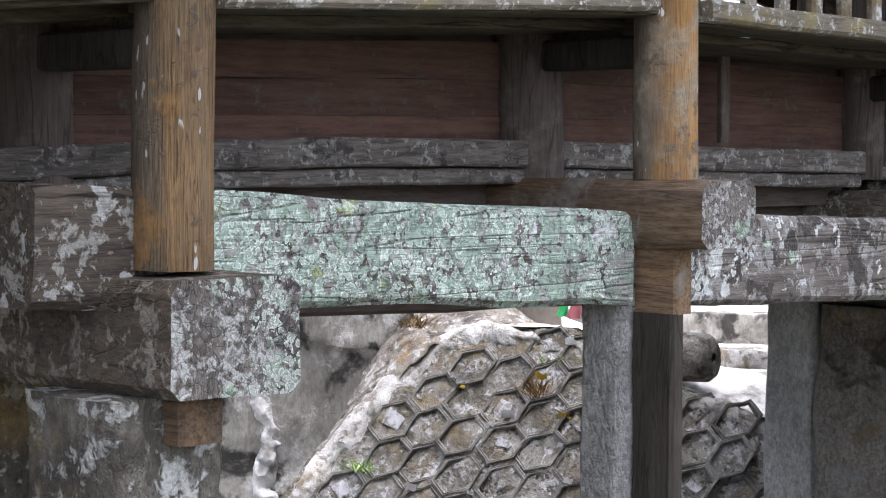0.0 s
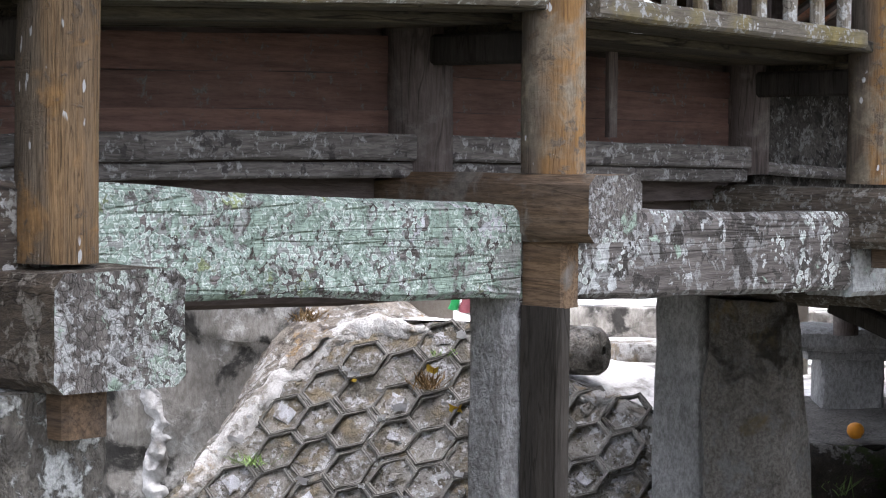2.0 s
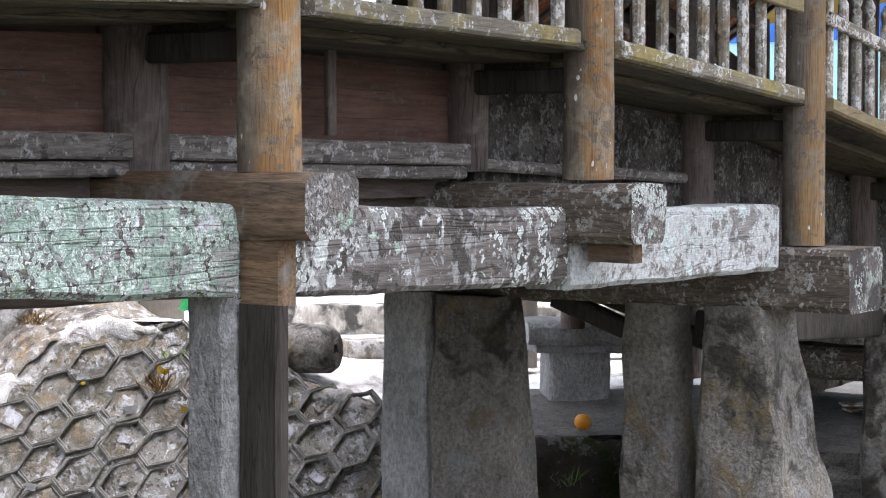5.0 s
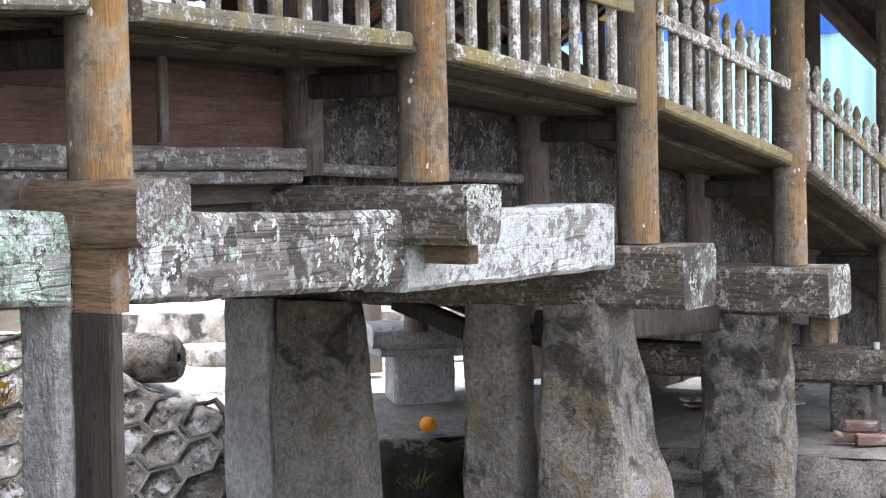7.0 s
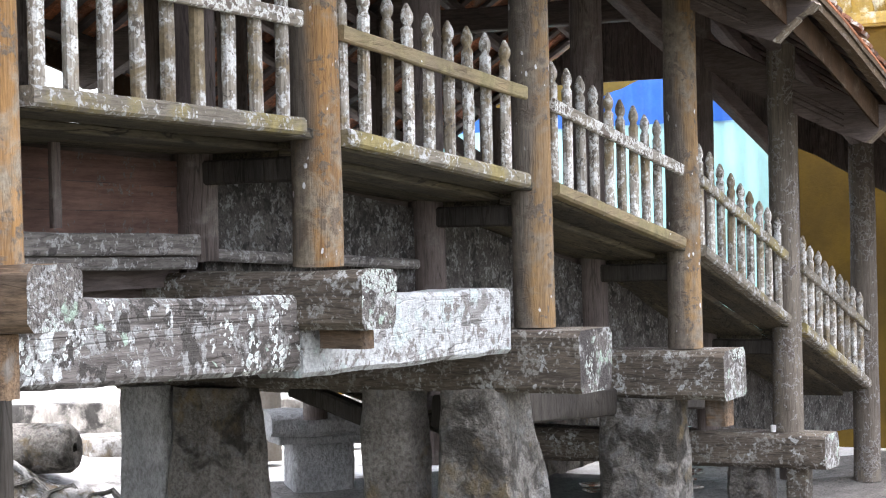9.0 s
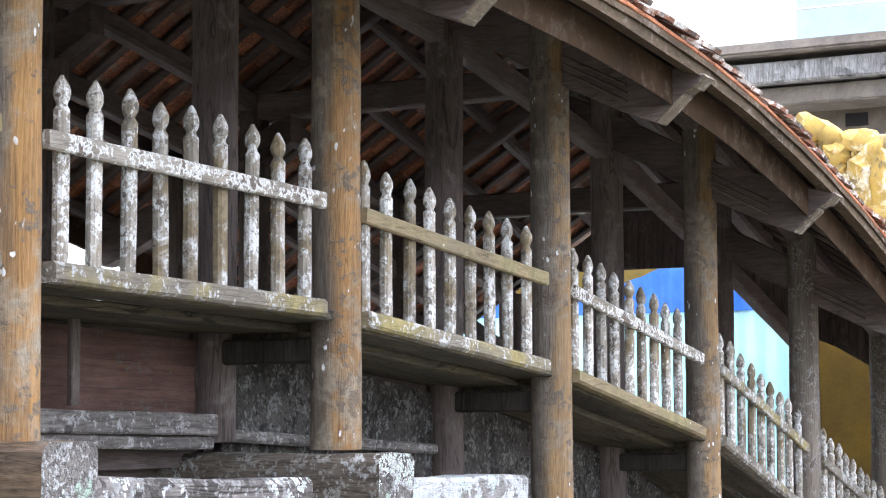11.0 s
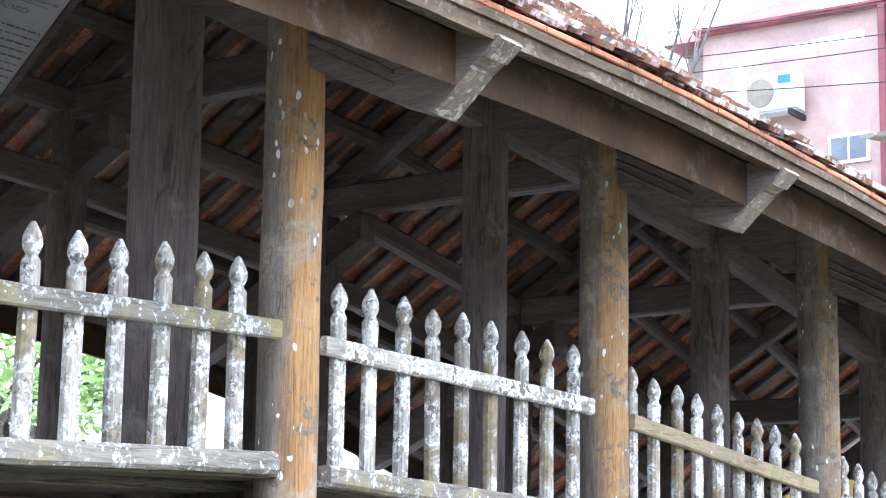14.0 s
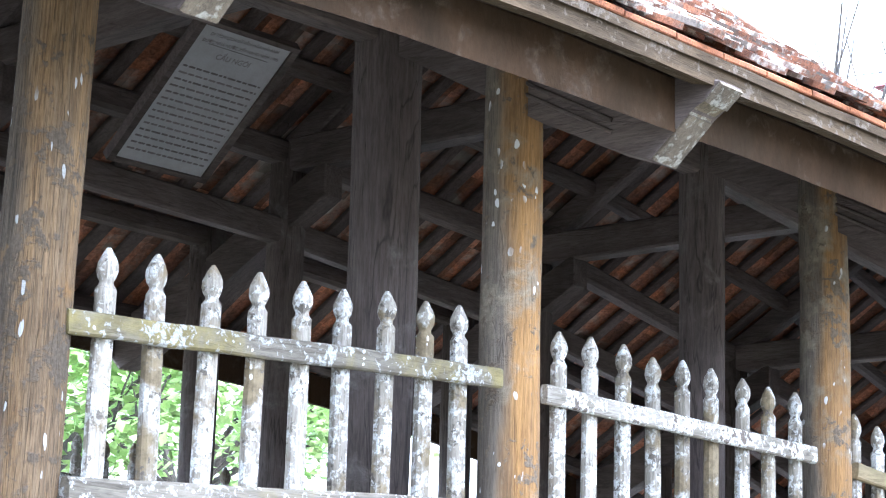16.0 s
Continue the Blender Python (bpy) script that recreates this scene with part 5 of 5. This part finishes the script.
# ------------------------------------------------------------------ trees
def tree(at, height, crown, leaves, seed, leafy=True, spread=1.0, leaf=0.09):
    rnd = random.Random(seed)
    at = Vector(at)
    tr = holder("tree", at, "leafy green tree beyond the bridge" if leafy else "bare grey branches of a tree", "tree", "trees beyond the bridge")
    bm = bmesh.new()
    fork = at + Vector((0, 0, height * 0.55))
    loft(bm, at, fork, 0.3, 0.3, n=8, round_=True, amp=0.04, freq=1.5, seed=seed, up=(0, 1, 0), w2=0.2, h2=0.2)
    tips = []
    for k in range(9):
        a = rnd.uniform(0, math.tau)
        tip = fork + Vector((math.cos(a) * crown * spread * rnd.uniform(0.5, 1), math.sin(a) * crown * spread * rnd.uniform(0.5, 1), height * rnd.uniform(0.15, 0.5)))
        mid = fork.lerp(tip, 0.5) + Vector((0, 0, 0.2))
        loft(bm, fork, mid, 0.13, 0.13, n=4, round_=True, amp=0.03, seed=k, up=(0.3, 0.9, 0.1), w2=0.08, h2=0.08, sides=8)
        loft(bm, mid, tip, 0.08, 0.08, n=4, round_=True, amp=0.03, seed=k, up=(0.3, 0.9, 0.1), w2=0.025, h2=0.025, sides=6)
        tips += [tip, mid.lerp(tip, 0.5), mid]
        for j in range(3):
            q = tip + Vector((rnd.uniform(-1, 1), rnd.uniform(-1, 1), rnd.uniform(-0.2, 0.8))) * crown * 0.35
            loft(bm, mid.lerp(tip, rnd.uniform(0.2, 0.9)), q, 0.03, 0.03, n=3, round_=True, amp=0.03, seed=j, up=(0.3, 0.9, 0.1), w2=0.012, h2=0.012, sides=5)
            tips.append(q)
    part("trunk", bm, M_BARK, tr)
    if leafy:
        vs, fs = [], []
        for k in range(leaves):
            c = rnd.choice(tips) + Vector((rnd.gauss(0, 1), rnd.gauss(0, 1), rnd.gauss(0, 0.8))) * crown * 0.17
            d = Vector((rnd.uniform(-1, 1), rnd.uniform(-1, 1), rnd.uniform(-0.7, 0.5))).normalized()
            w = d.cross(Vector((rnd.uniform(-1, 1), rnd.uniform(-1, 1), 1))).normalized() * leaf * 0.33
            n0 = len(vs)
            vs += [c, c + d * leaf * 0.5 + w, c + d * leaf, c + d * leaf * 0.5 - w]
            fs.append((n0, n0 + 1, n0 + 2, n0 + 3))
        me = bpy.data.meshes.new("crown")
        me.from_pydata([tuple(v - at) for v in vs], [], fs)
        me.materials.append(M_LEAF)
        ob = new("crown", me)
        ob.parent = tr
    return tr


tree((13.0, 17.5, 0.2), 5.2, 2.6, 5200, 1, leaf=0.16)
tree((18.5, 21.0, 0.2), 6.5, 3.0, 9000, 2, leaf=0.17)
tree((9.0, 18.0, 0.2), 4.6, 2.4, 6000, 3, leaf=0.16)
tree((22.6, 11.9, -0.3), 7.4, 1.3, 700, 4, leaf=0.14)
tree((20.6, 12.2, -0.3), 9.3, 2.0, 0, 5, leafy=False)

# ------------------------------------------------------------------ notice board hung inside the bridge
TL, TR, BL = Vector((4.615, 5.2, 3.893)), Vector((5.06, 5.2, 3.90)), Vector((4.675, 5.75, 3.482))
ex, ey = (TR - TL).normalized(), (BL - TL).normalized()
nb = holder("notice_board", (TL + TR) / 2, "pale printed notice board in a dark frame", "sign")
WID, HGT = (TR - TL).length, (BL - TL).length
nrm = ey.cross(ex).normalized()
if nrm.y > 0:
    nrm = -nrm


def on_board(u, v, lift=0.0):
    return TL + ex * (u * WID) + ey * (v * HGT) + nrm * lift


def slab(u0, u1, v0, v1, t0, t1):
    bm = bmesh.new()
    lo = [bm.verts.new(on_board(u, v, t0)) for u, v in ((u0, v0), (u1, v0), (u1, v1), (u0, v1))]
    hi = [bm.verts.new(on_board(u, v, t1)) for u, v in ((u0, v0), (u1, v0), (u1, v1), (u0, v1))]
    bm.faces.new(lo[::-1])
    bm.faces.new(hi)
    for k in range(4):
        bm.faces.new((lo[k], lo[(k + 1) % 4], hi[(k + 1) % 4], hi[k]))
    return bm


part("board", slab(0, 1, 0, 1, -0.02, 0.0), M_SIGN, nb, smooth=False)
part("frame_side", slab(-0.07, 0, -0.03, 1.03, -0.03, 0.012), M_DARK, nb, smooth=False)
part("frame_side", slab(1, 1.07, -0.03, 1.03, -0.03, 0.012), M_DARK, nb, smooth=False)
part("frame_end", slab(0, 1, -0.03, 0, -0.03, 0.012), M_DARK, nb, smooth=False)
part("frame_end", slab(0, 1, 1, 1.03, -0.03, 0.012), M_DARK, nb, smooth=False)
rnd = random.Random(3)
for row in range(19):
    v = 0.05 + row * 0.048
    if row < 5:
        continue
    u0, u1 = 0.06, 0.95
    bm = bmesh.new()
    u = u0
    while u < u1:
        w = rnd.uniform(0.03, 0.10)
        b2 = slab(u, min(u + w, u1), v, v + 0.012, 0.001, 0.002)
        me = bpy.data.meshes.new("tmp")
        b2.to_mesh(me)
        b2.free()
        bm.from_mesh(me)
        bpy.data.meshes.remove(me)
        u += w + 0.018
    part("print_line", bm, M_INK, nb, smooth=False)
rot_ = Matrix((ex, -ey, nrm)).transposed().to_4x4()
for words, size, v in (("DI TÍCH LỊCH SỬ VĂN HÓA HẢI ANH", 0.020, 0.055), ("ĐƯỢC NHÀ NƯỚC XẾP HẠNG NĂM 1990", 0.020, 0.105), ("CẦU NGÓI", 0.034, 0.195)):
    title = bpy.data.curves.new("title", "FONT")
    title.body, title.size, title.align_x, title.extrude = words, size, "CENTER", 0.0006
    title.materials.append(M_INK)
    tt = new("title", title)
    tt.matrix_world = Matrix.Translation(on_board(0.5, v, 0.003) - nb.location) @ rot_
    tt.parent = nb
part("underline", slab(0.16, 0.84, 0.118, 0.122, 0.001, 0.002), M_INK, nb, smooth=False)

# ------------------------------------------------------------------ hexagon blocks on the bank
upv = (DB * 0.55 + Vector((0, 0, 1))).normalized()
nv = upv.cross(SB).normalized()
if nv.dot(DB) > 0:
    nv = -nv
# the three ways from one block to the next, along the bank and up it
STEP_A, STEP_B = Vector((0.267, -0.060)), Vector((-0.027, -0.274))
STEP_C = STEP_B - STEP_A
CORNERS = [(STEP_A + STEP_B) / 3, (STEP_B + STEP_C) / 3, (STEP_C - STEP_A) / 3, -(STEP_A + STEP_B) / 3, -(STEP_B + STEP_C) / 3, (STEP_A - STEP_C) / 3]
HEX = []
for cast in range(4):
    bm = bmesh.new()
    lay = []
    for f, h in ((0.998, -0.05), (0.995, 0.004), (0.955, 0.016), (0.91, 0.009), (0.865, 0.015), (0.82, 0.006), (0.80, -0.04)):
        ring = []
        for k in range(6):
            for m in range(3):
                c = CORNERS[k].lerp(CORNERS[(k + 1) % 6], m / 3) * f
                q = SB * c.x + upv * c.y + nv * h
                ring.append(bm.verts.new(q + wob(q, 16, 0.007, cast * 7) + wob(q, 45, 0.004, cast)))
        lay.append(ring)
    for r0, r1 in zip(lay, lay[1:]):
        for k in range(18):
            bm.faces.new((r0[k], r0[(k + 1) % 18], r1[(k + 1) % 18], r1[k]))
    bmesh.ops.recalc_face_normals(bm, faces=bm.faces)
    me = bpy.data.meshes.new("hexagon_block")
    bm.to_mesh(me)
    bm.free()
    me.materials.append(M_HEX)
    HEX.append(me)
rnd = random.Random(11)
origin = EMB.location
for a in range(-16, 18):
    for b in range(-12, 12):
        q = STEP_A * a + STEP_B * b
        s, z = q.x + 0.42, q.y * upv.z + 0.02
        if not (-1.7 < z < top_edge(s) - 0.10 and -1.45 < s < 2.9) or z > top_edge(s - 0.2) - 0.06:
            continue
        ob = new("hexagon_block", HEX[(a * 5 + b * 3) % 4])
        ob.parent = EMB
        pw = bank(s, face_d(z), z) + wob(bank(s, face_d(z), z), 2.5, 0.05, 5)
        ob.matrix_local = Matrix.Translation(pw - origin + nv * rnd.uniform(0.0, 0.015)) @ Euler((rnd.uniform(-0.05, 0.05), rnd.uniform(-0.05, 0.05), rnd.uniform(-0.05, 0.05))).to_matrix().to_4x4()
        if rnd.random() < 0.55:
            d = SB * rnd.uniform(0.02, 0.055) + upv * rnd.uniform(-0.05, 0.05)
            part("infill_stone", bar(pw - d, pw + d, rnd.uniform(0.05, 0.13), 0.022, n=4, amp=0.028, freq=8, seed=a * 13 + b, up=tuple(nv), bevel=0.01), M_PATCH if rnd.random() < 0.6 else M_FILL, EMB)

# ------------------------------------------------------------------ roof tiles
ROOF = holder("roof", (7.5, 4.3, 3.3), "curved terracotta tile roof of the covered bridge", "roof")


def tile_shape(w, l, t):
    """Flat tile with a blunt pointed tail; +y runs up the slope."""
    out = [(-w / 2, l), (w / 2, l), (w / 2, 0.028), (w * 0.22, 0.0), (-w * 0.22, 0.0), (-w / 2, 0.028)]
    return [(x, y, 0) for x, y in out] + [(x, y, t) for x, y in out], [(5, 4, 3, 2, 1, 0), (6, 7, 8, 9, 10, 11)] + [(k, (k + 1) % 6, (k + 1) % 6 + 6, k + 6) for k in range(6)]


TV, TF = tile_shape(0.135, 0.21, 0.021)
tme = bpy.data.meshes.new("tile")
tme.from_pydata(TV, [], TF)
tme.materials.append(M_TILE)
rnd = random.Random(21)
joined_v, joined_f = [], []
cosp, sinp = 1 / math.hypot(1, PITCH), PITCH / math.hypot(1, PITCH)
count = 0
for row in range(34):
    y = 3.03 + row * 0.078
    if y > Y_MID - 0.02:
        break
    x = 0.55 + (0.07 if row % 2 else 0.0)
    while x < 16.5:
        slope = (eave_lift(x + 0.2) - eave_lift(x - 0.2)) / 0.4
        z = roof_z(x, y) + 0.075 + 0.065 * (y - 3.03) + rnd.uniform(-0.004, 0.010) + (0.02 if row == 0 else 0)
        along = math.atan(slope)
        m = Matrix.Translation((x, y + rnd.uniform(-0.03, 0.03), z)) @ Matrix.Rotation(-along, 4, "Y") @ Matrix.Rotation(math.atan(PITCH) - 0.10 + rnd.uniform(-0.08, 0.08), 4, "X") @ Matrix.Rotation(rnd.uniform(-0.16, 0.16), 4, "Z") @ Matrix.Rotation(rnd.uniform(-0.04, 0.04), 4, "Y")
        if row < 6 and 4.2 < x < 10.8 and count < 300 and rnd.random() < 0.97:
            ob = new("tile", tme)
            ob.parent = ROOF
            ob.matrix_local = Matrix.Translation(-ROOF.location) @ m
            count += 1
        elif rnd.random() < 0.985:
            n0 = len(joined_v)
            joined_v += [tuple(m @ Vector(v)) for v in TV]
            joined_f += [tuple(n0 + k for k in f) for f in TF]
        x += 0.142
edge_x = 0.55
while edge_x < 16.3:
    w = rnd.uniform(0.2, 0.27)
    xa, xb = edge_x, edge_x + w
    za, zb = eave_lift(xa) + 1.27, eave_lift(xb) + 1.27
    part("edge_tile", bar((xa, 3.10, za + 0.052 + rnd.uniform(-0.003, 0.003)), (xb - 0.006, 3.10, zb + 0.052), 0.13, 0.022, n=1, amp=0.002, seed=int(xa * 50), bevel=0.004), M_EDGE, ROOF)
    edge_x = xb
me = bpy.data.meshes.new("tile_field")
me.from_pydata([tuple(Vector(v) - ROOF.location) for v in joined_v], [], joined_f)
me.materials.append(M_TILE_J)
ob = tagged(new("tile_field", me), kind="stuff")
ob.parent = ROOF

# lining tiles seen between the battens, both slopes
lv, lf = [], []
for side in (0, 1):
    for row in range(14):
        ya = 3.06 + row * 0.188
        yb = min(ya + 0.20, Y_MID)
        x = 0.5
        while x < (14.75 if side else 16.5):
            w = 0.106
            xb = x + w
            n0 = len(lv)
            for (px, py) in ((x, ya), (xb, ya), (xb, yb), (x, yb)):
                yy = py if side == 0 else 2 * Y_MID - py
                lv.append((px, yy, roof_z(px, yy) + 0.004 + 0.012 * ((py - ya) / 0.2)))
            for (px, py) in ((x, ya), (xb, ya), (xb, yb), (x, yb)):
                yy = py if side == 0 else 2 * Y_MID - py
                lv.append((px, yy, roof_z(px, yy) + 0.022 + 0.012 * ((py - ya) / 0.2)))
            lf += [(n0, n0 + 1, n0 + 2, n0 + 3), (n0 + 4, n0 + 7, n0 + 6, n0 + 5)] + [(n0 + k, n0 + (k + 1) % 4, n0 + (k + 1) % 4 + 4, n0 + k + 4) for k in range(4)]
            x += 0.1075
me = bpy.data.meshes.new("lining_tiles")
me.from_pydata([tuple(Vector(v) - ROOF.location) for v in lv], [], lf)
me.materials.append(M_TILE_U)
ob = tagged(new("lining_tiles", me), kind="stuff")
ob.parent = ROOF
bm = bmesh.new()
for i in range(32):
    x0, x1 = 0.5 + i * 0.505, 0.5 + (i + 1) * 0.505
    loft(bm, (x0, Y_MID, roof_z(x0, Y_MID) + 0.18), (x1, Y_MID, roof_z(x1, Y_MID) + 0.18), 0.3, 0.22, n=2, amp=0.006, bevel=0.05)
part("ridge", bm, M_TILE_J, ROOF, "mortared tile ridge")
